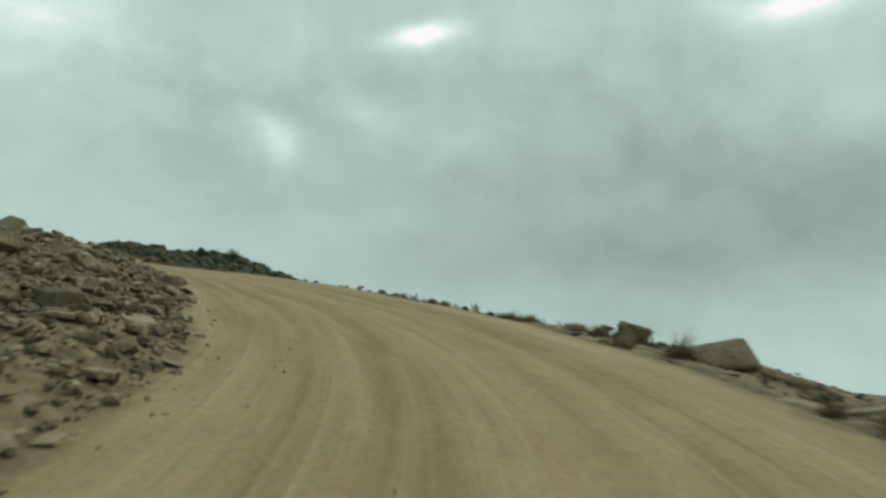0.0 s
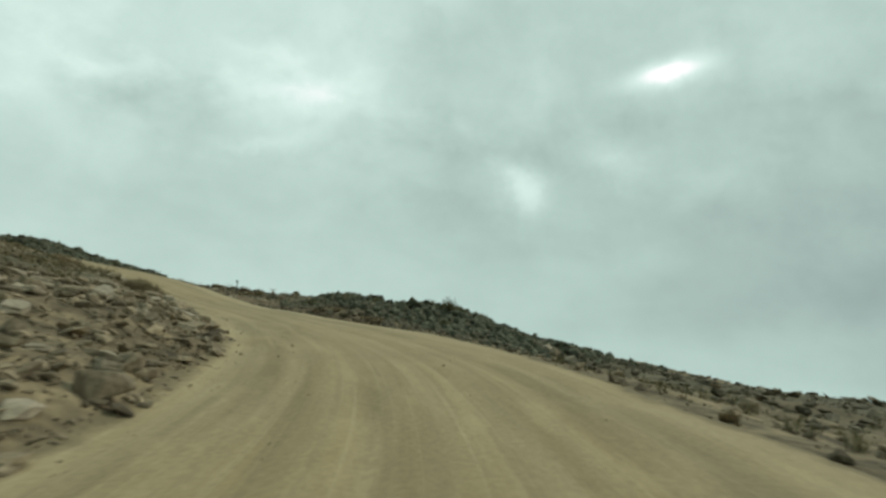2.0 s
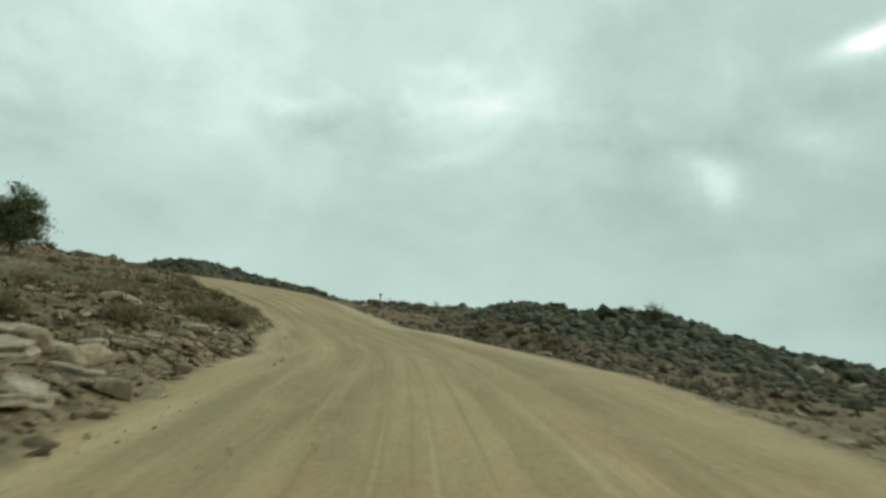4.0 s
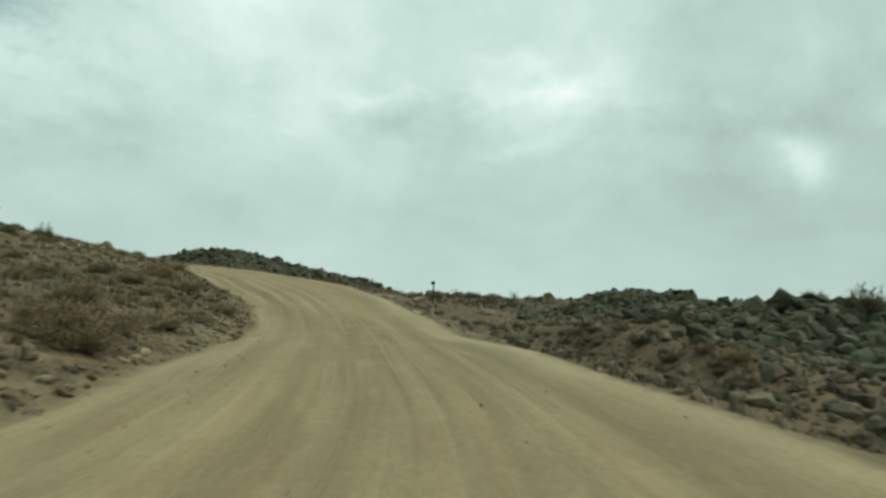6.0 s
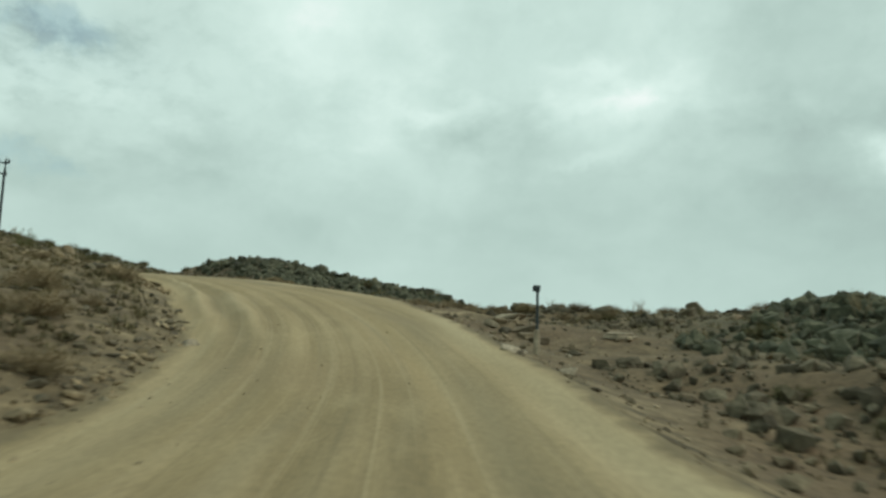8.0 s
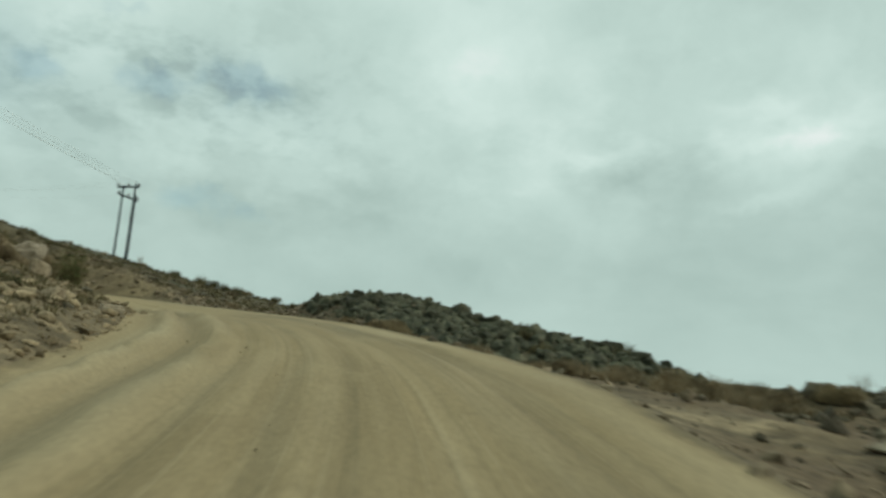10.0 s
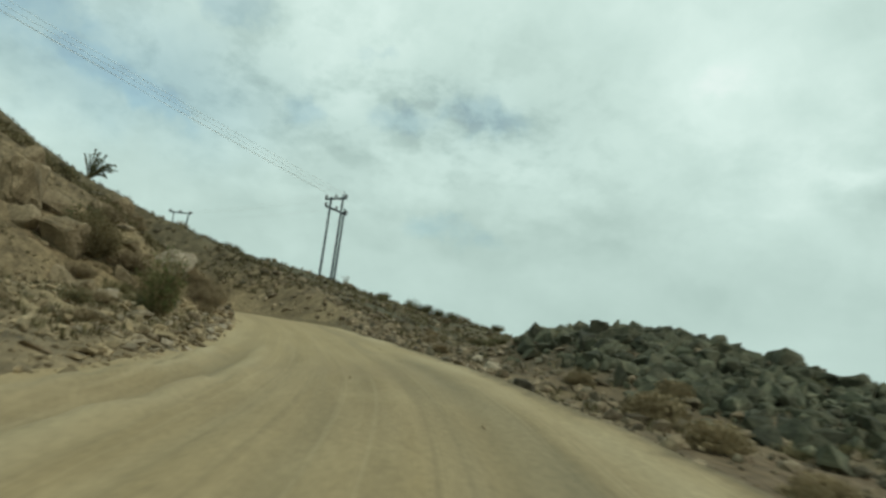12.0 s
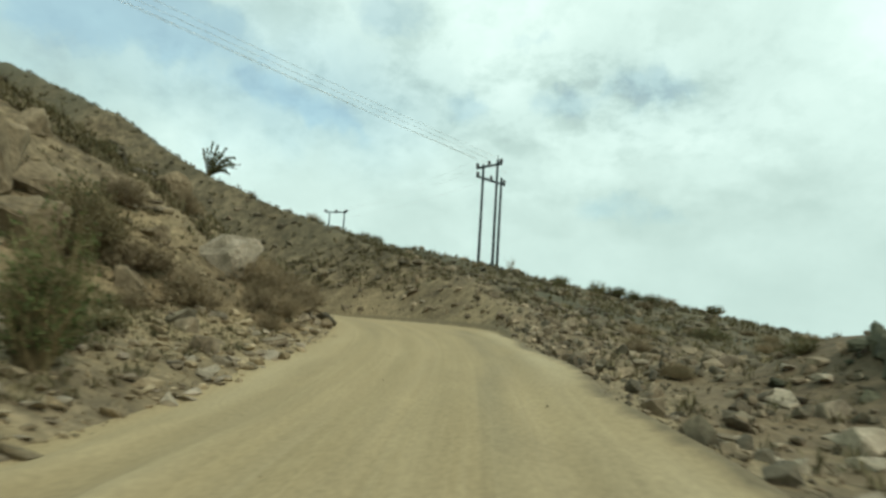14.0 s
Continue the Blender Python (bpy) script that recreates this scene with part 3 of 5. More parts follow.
RX, RY = rc[:, 0][:, None] + rl[:, 0][:, None] * D, rc[:, 1][:, None] + rl[:, 1][:, None] * D
lift_l, lift_r = np.interp(RS, EDGE_S, LIFT_L), np.interp(RS, EDGE_S, LIFT_R)
cross = lift_l + (lift_r - lift_l) * np.clip((wl_ - 0.6 - D) / (wl_ + wr_ - 1.2), 0, 1)
beside, _, _, past = (v.reshape(sh) for v in ground_height(RX, RY))
RZ = rc[:, 2][:, None] + cross + (ruts + bumps) * np.clip(-past / 0.4, 0, 1) + 0.025
crumb = fractal(RS.ravel(), D.ravel(), 0.5, 63, 3).reshape(sh)
snake = 0.22 * fractal(RS.ravel(), 0 * RS.ravel() + 15, 9, 65, 3).reshape(sh)
berm = np.clip((RS - 68) / 8, 0, 1) * np.clip((110 - RS) / 6, 0, 1) * (D > 0)
windrow = np.exp(-((past + 0.7 + snake) / 0.24) ** 2) + 0.65 * np.exp(-((past + 1.75 + 1.3 * snake) / 0.26) ** 2)
RZ = RZ + berm * (0.15 * windrow * (1 + 0.35 * crumb) - 0.06 * np.exp(-((past + 1.22 + snake) / 0.22) ** 2))
RZ = np.where(past > 0, beside + 0.03 - 0.22 * past, RZ)
road = mesh_object("road", np.stack([RX.ravel(), RY.ravel(), RZ.ravel()], 1).tolist(), grid_faces(*sh), M_ROAD)
sway = fractal(RS.ravel(), 0 * RS.ravel() + 7, 11, 71, 3).reshape(sh)
sway2 = fractal(RS.ravel(), 0 * RS.ravel() + 31, 13, 76, 3).reshape(sh)
patchy = np.clip(0.6 + 0.6 * fractal(RS.ravel(), D.ravel() * 3, 6, 81, 3).reshape(sh), 0, 1)
on_right = D < 0
drift = np.where(on_right, 0.75, 0.4) * np.exp(-((past + 0.5 + 0.15 * sway) / 0.38) ** 2)
track = np.where(on_right, 0.6 * np.exp(-((past + 1.45 + 0.3 * sway) / 0.42) ** 2), 0.35 * np.exp(-((past + 1.2 + 0.3 * sway2) / 0.35) ** 2))
for lane, depth in ((0.95, 0.4), (-0.35, 0.34), (0.3, 0.22), (-1.15, 0.34), (1.75, 0.26), (2.4, 0.2)):
    track = track + depth * np.exp(-((D - lane - 0.4 * sway2) / 0.16) ** 2)
# windrow crests take the paler tone, the furrow between them the darker one
drift = np.maximum(drift, 0.75 * berm * windrow)
track = track + 0.22 * berm * np.exp(-((past + 1.22 + snake) / 0.2) ** 2)
verge = np.where(on_right, 1.0, np.interp(RS, (70, 90), (1.0, 0.35))) * np.clip((past + np.where(on_right, 0.45, 0.45)) / np.where(on_right, 0.6, 0.7), 0, 1)
# paler road tone blended in from run 98, full at 110
pale_run = np.clip((RS - 98) / 12, 0, 1)
for key, value in (("pale_run", 0.55 * pale_run), ("drift", drift * patchy), ("track", track * patchy), ("verge", verge)):
    road.data.attributes.new(key, "FLOAT", "POINT").data.foreach_set("value", np.clip(value, 0, 0.85).ravel().astype(np.float32))
uv_layer = road.data.uv_layers.new(name="run")
loops = np.empty(len(road.data.loops), int)
road.data.loops.foreach_get("vertex_index", loops)
uv_layer.data.foreach_set("uv", np.stack([RS.ravel()[loops], D.ravel()[loops]], 1).ravel())
tagged(road, "rutted pale dirt track of packed sandy earth", "road", kind="structure")


# ---- builders ----
def part(name, bm, mat, parent=None, label=""):
    me = bpy.data.meshes.new(name)
    bm.to_mesh(me)
    bm.free()
    me.materials.append(mat)
    ob = new(name, me)
    if parent:
        ob.parent = parent
    if label:
        ob["label"] = label
    return ob


def height_at(x, y):
    return float(ground_height([x], [y])[0][0])


def rock_mesh(name, mat, seed, squash=(1, 0.8, 0.65), points=16, rough=0, edge=0.06):
    """A broken boulder: the hull of random points with chipped edges; rough adds worn relief to large ones."""
    rng = random.Random(seed)
    bm = bmesh.new()
    for k in range(points):
        v = Vector((rng.uniform(-1, 1), rng.uniform(-1, 1), rng.uniform(-1, 1)))
        v = v.normalized() * (0.45 * v.length / max(abs(c) for c in v) / 1.732 + 0.62) * rng.uniform(0.85, 1.08)
        bm.verts.new(v)
    made = bmesh.ops.convex_hull(bm, input=bm.verts[:])
    bmesh.ops.delete(bm, geom=[g for g in {*made["geom_interior"], *made["geom_unused"]} if isinstance(g, bmesh.types.BMVert)], context="VERTS")
    bmesh.ops.dissolve_limit(bm, angle_limit=radians(14), verts=bm.verts[:], edges=bm.edges[:])
    bmesh.ops.bevel(bm, geom=bm.edges[:], offset=edge, segments=1, affect="EDGES", profile=0.6, clamp_overlap=True)
    bmesh.ops.triangulate(bm, faces=bm.faces[:])
    if rough:
        bmesh.ops.subdivide_edges(bm, edges=[e for e in bm.edges if e.calc_length() > 0.15], cuts=rough, use_grid_fill=True)
        bmesh.ops.triangulate(bm, faces=bm.faces[:])
        for v in bm.verts:
            q = v.co * 2.2 + Vector((seed, 0, 0))
            v.co *= 1 + 0.15 * noise.noise(q) + 0.10 * noise.noise(q * 2.9) - 0.09 * abs(noise.noise(Vector((q.x, q.y, q.z * 4))))
    for v in bm.verts:
        v.co = Vector((v.co.x * squash[0], v.co.y * squash[1], v.co.z * squash[2]))
    me = bpy.data.meshes.new(name)
    bm.to_mesh(me)
    bm.free()
    me.materials.append(mat)
    if rough:
        me.shade_smooth()
        me.set_sharp_from_angle(angle=radians(26))
    return me


ROCKS = {
    "tan": [rock_mesh("boulder", M_TAN, k, (1, w, 0.62 + 0.05 * (k % 3)), 15) for k, w in enumerate((0.8, 0.7, 0.9, 0.75, 0.85))],
    "slab": [rock_mesh("slab", M_TAN, 20 + k, (1, 0.72, 0.19 + 0.05 * (k % 3)), 12) for k in range(5)],
    "pale": [rock_mesh("boulder", M_PALE, 40 + k, (1, 0.8, 0.6), 15) for k in range(4)],
    "paleslab": [rock_mesh("slab", M_PALE, 50 + k, (1, 0.7, 0.24), 12) for k in range(3)],
    "dark": [rock_mesh("boulder", M_DARK, 60 + k, (1, 0.85, 0.5 + 0.09 * (k % 3)), 11 + k % 5, 2, 0.07) for k in range(12)],
    "crag": [rock_mesh("crag", M_CRAG, 80 + k, (1, 0.8, 0.85), 12, 3) for k in range(4)],
    "palecrag": [rock_mesh("crag", M_PALE, 90 + k, (1, 0.7, 0.75), 14, 3) for k in range(2)],
}
WORDS = {
    "tan": ("tan weathered boulder lying on the stony bank", "boulder", "boulder"),
    "slab": ("flat brown slab of rock lying on the bank", "rock slab", "rock_slab"),
    "pale": ("pale sandy boulder beside the dirt track", "boulder", "boulder"),
    "paleslab": ("pale flat slab of rock on the ground", "rock slab", "rock_slab"),
    "crag": ("large weathered brown crag bedded in the hillside", "crag", "crag"),
    "palecrag": ("large pale crag bedded in the bank", "crag", "crag"),
    "dark": ("dark grey-green boulder in a heap of rocks", "boulder", "dark_boulder"),
}
rock_rng = random.Random(5)


def flag_mesh(mat, seed):
    """A split flagstone: an angular outline with one or two bedding layers and broken rims."""
    rng = random.Random(seed)
    bm = bmesh.new()
    count, base = rng.randint(5, 7), -0.16
    turns = sorted(rng.uniform(0, 0.7) + 2 * math.pi * k / count for k in range(count))
    outline = [(math.cos(a) * rng.uniform(0.75, 1.05), math.sin(a) * rng.uniform(0.5, 0.75)) for a in turns]
    for layer in range(rng.choice((1, 2, 2))):
        thick, shrink = rng.uniform(0.12, 0.24), 1 - 0.17 * layer
        slip = (rng.uniform(-0.09, 0.09) * layer, rng.uniform(-0.09, 0.09) * layer)
        rings = []
        for z, f in ((base, 0.95), (base + thick * 0.7, 1.0), (base + thick, 0.93)):
            rings.append([bm.verts.new((x * f * shrink * rng.uniform(0.94, 1.05) + slip[0], y * f * shrink * rng.uniform(0.94, 1.05) + slip[1], z + 0.07 * x + rng.uniform(-0.02, 0.02))) for x, y in outline])
        for lo, hi in zip(rings, rings[1:]):
            for k in range(count):
                bm.faces.new((lo[k], lo[(k + 1) % count], hi[(k + 1) % count], hi[k]))
        bm.faces.new(rings[-1])
        bm.faces.new(rings[0][::-1])
        base += thick - 0.01
    me = bpy.data.meshes.new("slab")
    bm.to_mesh(me)
    bm.free()
    me.materials.append(mat)
    return me


ROCKS["flag"] = [flag_mesh(M_PALE, 300 + k) for k in range(5)] + [flag_mesh(M_TAN, 310 + k) for k in range(4)]
WORDS["flag"] = ("split angular flagstone lying on the stony bank", "rock slab", "rock_slab")
ROCKS["mid"] = [rock_mesh("boulder", M_MIDROCK, 120 + k, (1, 0.8, 0.6), 18, 1, 0.07) for k in range(6)]
WORDS["mid"] = ("grey-brown weathered boulder on the rubble slope", "boulder", "grey_boulder")


def rock(kind, x, y, size, turn=None, sink=0.3, tilt=12, group="", label=""):
    """One boulder, sunk a little into the ground; size is its length in metres."""
    me = rock_rng.choice(ROCKS[kind])
    text, category, name = WORDS[kind]
    ob = new(name, me)
    r = size / 2
    depth = r * max(abs(v.co.z) for v in me.vertices)
    turn = rock_rng.uniform(0, 360) if turn is None else turn
    ob.matrix_world = pose(x, y, height_at(x, y) + depth * (1 - 2 * sink), rock_rng.uniform(-tilt, tilt), rock_rng.uniform(-tilt, tilt), turn) @ Matrix.Diagonal((r, r, r * rock_rng.uniform(0.85, 1.15), 1))
    return tagged(ob, label or text, category, group)


ICO = bmesh.new()
bmesh.ops.create_icosphere(ICO, subdivisions=1, radius=1.0)
ICO_V = np.array([v.co[:] for v in ICO.verts])
ICO_F = np.array([[v.index for v in f.verts] for f in ICO.faces])
ICO.free()


def stones(name, mat, x, y, size, seed, label, lift=0.15, flat=(0.25, 0.65)):
    """Loose stones strewn on the ground, joined into one object."""
    rng = np.random.RandomState(seed)
    n = len(x)
    z = ground_height(x, y)[0]
    return tagged(stones_at(name, mat, x, y, z, size, rng, lift, flat), label, "stones", kind="stuff")


def stones_at(name, mat, x, y, z, size, rng, lift, flat):
    n = len(x)
    v = ICO_V[None] * rng.uniform(0.5, 1.25, (n, len(ICO_V), 1))
    v = v * np.stack([np.ones(n), rng.uniform(0.4, 0.9, n), rng.uniform(*flat, n)], 1)[:, None, :]
    a, b = rng.uniform(0, 2 * np.pi, n), rng.normal(0, 0.3, n)
    cb, sb = np.cos(b)[:, None], np.sin(b)[:, None]
    vx, vz = v[..., 0] * cb - v[..., 2] * sb, v[..., 0] * sb + v[..., 2] * cb
    ca, sa = np.cos(a)[:, None], np.sin(a)[:, None]
    wx, wy = vx * ca - v[..., 1] * sa, vx * sa + v[..., 1] * ca
    h = (size / 2)[:, None]
    out = np.stack([wx * h + np.asarray(x)[:, None], wy * h + np.asarray(y)[:, None], vz * h + (np.asarray(z) + size * lift)[:, None]], -1)
    faces = (ICO_F[None] + (np.arange(n) * len(ICO_V))[:, None, None]).reshape(-1, 3)
    return mesh_object(name, out.reshape(-1, 3).tolist(), faces.tolist(), mat, smooth=False)


def from_road(s, d):
    """World x, y of places given by run along and offset left of the road."""
    cx, cy = np.interp(s, RUN, CURVE[:, 0]), np.interp(s, RUN, CURVE[:, 1])
    return cx + np.interp(s, RUN, LEFT[:, 0]) * d, cy + np.interp(s, RUN, LEFT[:, 1]) * d


def edge_of(s, left):
    return np.interp(s, EDGE_S, EDGE_L if left else EDGE_R)


# ---- plants ----
def strand(bm, a, b, ra, rb, bend, sides=3):
    """A tapering twig from a to b."""
    rings = []
    for u in (0.0, 0.5, 1.0):
        p = a.lerp(b, u) + bend * (4 * u * (1 - u))
        r = ra + (rb - ra) * u
        way = (b - a).normalized()
        side = way.orthogonal().normalized()
        other = way.cross(side)
        rings.append([bm.verts.new(p + (side * math.cos(2 * math.pi * k / sides) + other * math.sin(2 * math.pi * k / sides)) * r) for k in range(sides)])
    for lo, hi in zip(rings, rings[1:]):
        for k in range(sides):
            bm.faces.new((lo[k], lo[(k + 1) % sides], hi[(k + 1) % sides], hi[k]))


def leaf(bm, p, way, size, rng):
    side = Vector((rng.gauss(0, 1), rng.gauss(0, 1), rng.gauss(0, 1))).cross(way).normalized()
    tip, half = p + way * size, side * size * 0.32
    mid = p.lerp(tip, 0.5) + Vector((0, 0, size * 0.08))
    bm.faces.new([bm.verts.new(q) for q in (p, mid + half, tip, mid - half)])


def shrub_meshes(seed, twigs, spread, up, leaves, leaf_size, thick=0.0045, even=False):
    """Twig and leaf meshes of a bush about one metre across; spread and up shape its dome."""
    rng = random.Random(seed)
    tw, lf = bmesh.new(), bmesh.new()
    for k in range(twigs):
        a = rng.uniform(0, 2 * math.pi)
        tiltv = rng.uniform(0.05, 1.0) ** 0.7 * spread
        way = Vector((math.cos(a) * math.sin(tiltv), math.sin(a) * math.sin(tiltv), math.cos(tiltv)))
        length = rng.uniform(0.36, 0.42) if even else rng.uniform(0.4, 1.0) ** 0.8 * 0.52
        root = Vector((math.cos(a), math.sin(a), 0)) * rng.uniform(0, 0.12)
        end = root + Vector((way.x * length, way.y * length, way.z * length * up))
        bend = Vector((rng.gauss(0, 0.05), rng.gauss(0, 0.05), rng.uniform(-0.02, 0.08)))
        strand(tw, root, end, thick * 1.8, thick * 0.6, bend)
        for j in range(7):
            u = rng.uniform(0.15, 1.0)
            p = root.lerp(end, u) + bend * (4 * u * (1 - u))
            w2 = (way + Vector((rng.gauss(0, 0.6), rng.gauss(0, 0.6), rng.gauss(0.15, 0.5)))).normalized()
            q = p + w2 * (rng.uniform(0.04, 0.1) if even else rng.uniform(0.08, 0.2))
            strand(tw, p, q, thick * 0.8, thick * 0.35, Vector((0, 0, rng.uniform(-0.02, 0.02))))
            for i in range(leaves):
                leaf(lf, p.lerp(q, rng.uniform(0.2, 1.0)), (w2 + Vector((rng.gauss(0, 0.8), rng.gauss(0, 0.8), rng.gauss(0.2, 0.8)))).normalized(), leaf_size * rng.uniform(0.6, 1.3), rng)
    return tw, lf


def shrub(seed, x, y, size, high, kind, label, twigs=150, leaves=2, leaf_size=0.04, mats=None, name="shrub", spread=1.45, even=False):
    base = new(name)
    tw, lf = shrub_meshes(seed, twigs, spread, high / size * 1.5, leaves, leaf_size, even=even)
    part("branchwork", tw, mats[0], base)
    if leaves:
        part("foliage", lf, mats[1], base)
    else:
        lf.free()
    base.matrix_world = pose(x, y, height_at(x, y) - 0.03, 0, 0, seed * 47 % 360) @ Matrix.Diagonal((size, size, size, 1))
    return tagged(base, label, "shrub", kind)


def small_tree(x, y, high, wide, seed, label, clumps=26, lean=(0, 0), bare=0.0, low=0.42):
    """A hill tree: tapered trunk, limbs and an uneven crown of small leaves."""
    rng = random.Random(seed)
    base = new("tree")
    tr, lf = bmesh.new(), bmesh.new()
    top = Vector((lean[0], lean[1], high * 0.5))
    strand(tr, Vector((0, 0, -0.3)), top, 0.05 * high ** 0.7, 0.03 * high ** 0.7, Vector((0.05, 0.03, 0)), 7)
    for k in range(clumps):
        a, u = rng.uniform(0, 6.28), rng.uniform(0.1, 1) ** 0.6
        end = Vector((math.cos(a) * wide / 2 * u * rng.uniform(0.7, 1.1), math.sin(a) * wide / 2 * u * rng.uniform(0.7, 1.1), high * rng.uniform(low, 1.0 - 0.28 * u)))
        end += Vector((lean[0], lean[1], 0))
        start = Vector((0, 0, 0)).lerp(top, rng.uniform(0.35, 1))
        strand(tr, start, end, 0.022, 0.006, Vector((rng.gauss(0, 0.06), rng.gauss(0, 0.06), 0.08)), 4)
        if rng.random() < bare:
            continue
        reach = rng.uniform(0.2, 0.34) * wide * 0.6
        for j in range(240):
            p = end + Vector((rng.gauss(0, reach * 0.5), rng.gauss(0, reach * 0.5), rng.gauss(0, reach * 0.4)))
            leaf(lf, p, Vector((rng.gauss(0, 1), rng.gauss(0, 1), rng.gauss(0.2, 1))).normalized(), rng.uniform(0.07, 0.15), rng)
    part("trunk", tr, M_TWIG, base)
    part("crown", lf, M_LEAF, base)
    base.location = (x, y, height_at(x, y) - 0.05)
    return tagged(base, label, "tree")


def frond_tree(x, y, high, seed, label):
    """A stunted palm-like tree: a leaning stem and arching fronds with narrow leaflets."""
    rng = random.Random(seed)
    base = new("tree")
    tr, lf = bmesh.new(), bmesh.new()
    crown = Vector((0.1, 0.15, high * 0.18))
    strand(tr, Vector((0, 0, -0.3)), crown, 0.14, 0.1, Vector((0.04, 0.03, 0)), 7)
    for k in range(22):
        a, rise = (rng.gauss(1.9, 0.6), rng.uniform(0.2, 0.6)) if k % 2 else (rng.uniform(0, 6.28), rng.uniform(0.6, 1.0))
        reach = high * (0.72 if k % 2 else 0.3) * rng.uniform(0.5, 1.1)
        tip = crown + Vector((math.cos(a) * reach, math.sin(a) * reach, high * 0.8 * rise - 0.15 * reach))
        arch = Vector((0, 0, 0.22 * reach))
        strand(tr, crown, tip, 0.03, 0.008, arch, 4)
        for j in range(110):
            u = rng.uniform(0.1, 1.0)
            p = crown.lerp(tip, u) + arch * (4 * u * (1 - u))
            way = (tip - crown).normalized() * 0.6 + Vector((rng.gauss(0, 0.7), rng.gauss(0, 0.7), rng.gauss(-0.25, 0.4)))
            leaf(lf, p, way.normalized(), rng.uniform(0.1, 0.2), rng)
    part("trunk", tr, M_TWIG, base)
    part("crown", lf, M_LEAF, base)
    base.location = (x, y, height_at(x, y) - 0.85)
    return tagged(base, label, "tree")


# ---- power line ----
def tube(bm, a, b, ra, rb, sides=12):
    a, b = Vector(a), Vector(b)
    way = (b - a).normalized()
    side = way.orthogonal().normalized()
    other = way.cross(side)
    rings = [[bm.verts.new(p + (side * math.cos(2 * math.pi * k / sides) + other * math.sin(2 * math.pi * k / sides)) * r) for k in range(sides)] for p, r in ((a, ra), (b, rb))]
    for k in range(sides):
        bm.faces.new((rings[0][k], rings[0][(k + 1) % sides], rings[1][(k + 1) % sides], rings[1][k]))
    bm.faces.new(rings[0][::-1])
    bm.faces.new(rings[1])


def beam(bm, a, b, wide, high):
    a, b = Vector(a), Vector(b)
    way = (b - a).normalized()
    side = way.cross(Vector((0, 0, 1))).normalized() * wide / 2
    up = side.cross(way).normalized() * high / 2
    q = [bm.verts.new(p + i * side + j * up) for p in (a, b) for i, j in ((-1, -1), (1, -1), (1, 1), (-1, 1))]
    for f in ((0, 1, 2, 3), (7, 6, 5, 4), (0, 4, 5, 1), (1, 5, 6, 2), (2, 6, 7, 3), (3, 7, 4, 0)):
        bm.faces.new([q[i] for i in f])


def insulator(parent, p, way, k_size=1.0):
    bm = bmesh.new()
    p, way = Vector(p), Vector(way).normalized()
    for k in range(3):
        tube(bm, p + way * (0.02 + 0.11 * k), p + way * (0.09 + 0.11 * k), 0.15 * k_size, 0.085 * k_size, 10)
        tube(bm, p + way * (0.08 + 0.11 * k), p + way * (0.13 + 0.11 * k), 0.03, 0.03, 8)
    return part("insulator", bm, M_PORCELAIN, parent)


def pole_frame(x, y, z, feet, tops, label, arms=2):
    """A wooden power-line frame: three poles, two crossarms with insulators; feet are offsets from x, y."""
    base = new("power_pole")
    base.location = (x, y, z)
    for (fx, fy), top in zip(feet, tops):
        bm = bmesh.new()
        foot = height_at(x + fx, y + fy) - 0.6 - z
        tube(bm, (fx, fy, foot), (fx, fy, top), 0.125, 0.09, 12)
        part("pole", bm, M_POLE, base)
    a, b, c = (Vector((*f, 0)) for f in feet)
    for p, q, h in ((a, b, tops[0] - 0.25), (a, c, tops[0] - 1.15))[:arms]:
        out = (q - p).normalized() * 0.75
        p1, q1 = p - out + Vector((0, 0, h)), q + out * 0.55 + Vector((0, 0, h))
        off = Vector((0.16, 0, 0))
        bm = bmesh.new()
        beam(bm, p1 + off, q1 + off, 0.12, 0.16)
        arm = part("crossarm", bm, M_POLE, base)
        for u in (0.03, 0.5, 0.97):
            insulator(arm, p1.lerp(q1, u) + off + Vector((0, 0, 0.07)), (0, 0, 1), 1.0 if arms == 2 else 1.9)
    bm = bmesh.new()
    tube(bm, b + Vector((0, 0, tops[1] - 0.05)), b + Vector((0, 0, tops[1] + 0.3)), 0.03, 0.03, 8)
    part("pin", bm, M_POLE, base)
    return tagged(base, label, "utility pole", "power line")


PX, PY = -119.6, 70.4
PZ = height_at(PX, PY)
FEET = ((-0.8, -0.1), (0.3, 0.9), (-2.4, 1.5))
pole_frame(PX, PY, PZ, FEET, (25.1 - PZ, 25.3 - PZ, 24.5 - PZ), "dark wooden three-pole power line frame on the hill crest")
P2 = (-181.0, 51.5)
P2Z = height_at(*P2)
pole_frame(*P2, P2Z, ((-0.3, -1.2), (0.3, 1.2), (-2.6, 0.9)), (31.7 - P2Z, 31.7 - P2Z, 31.2 - P2Z), "dark wooden power pole showing above the hill crest", 1)
P3 = (-60.0, 8.5)
P3Z = height_at(*P3)
pole_frame(*P3, P3Z, FEET, (33.4 - P3Z, 33.6 - P3Z, 32.9 - P3Z), "dark wooden three-pole power line frame on the hillside")


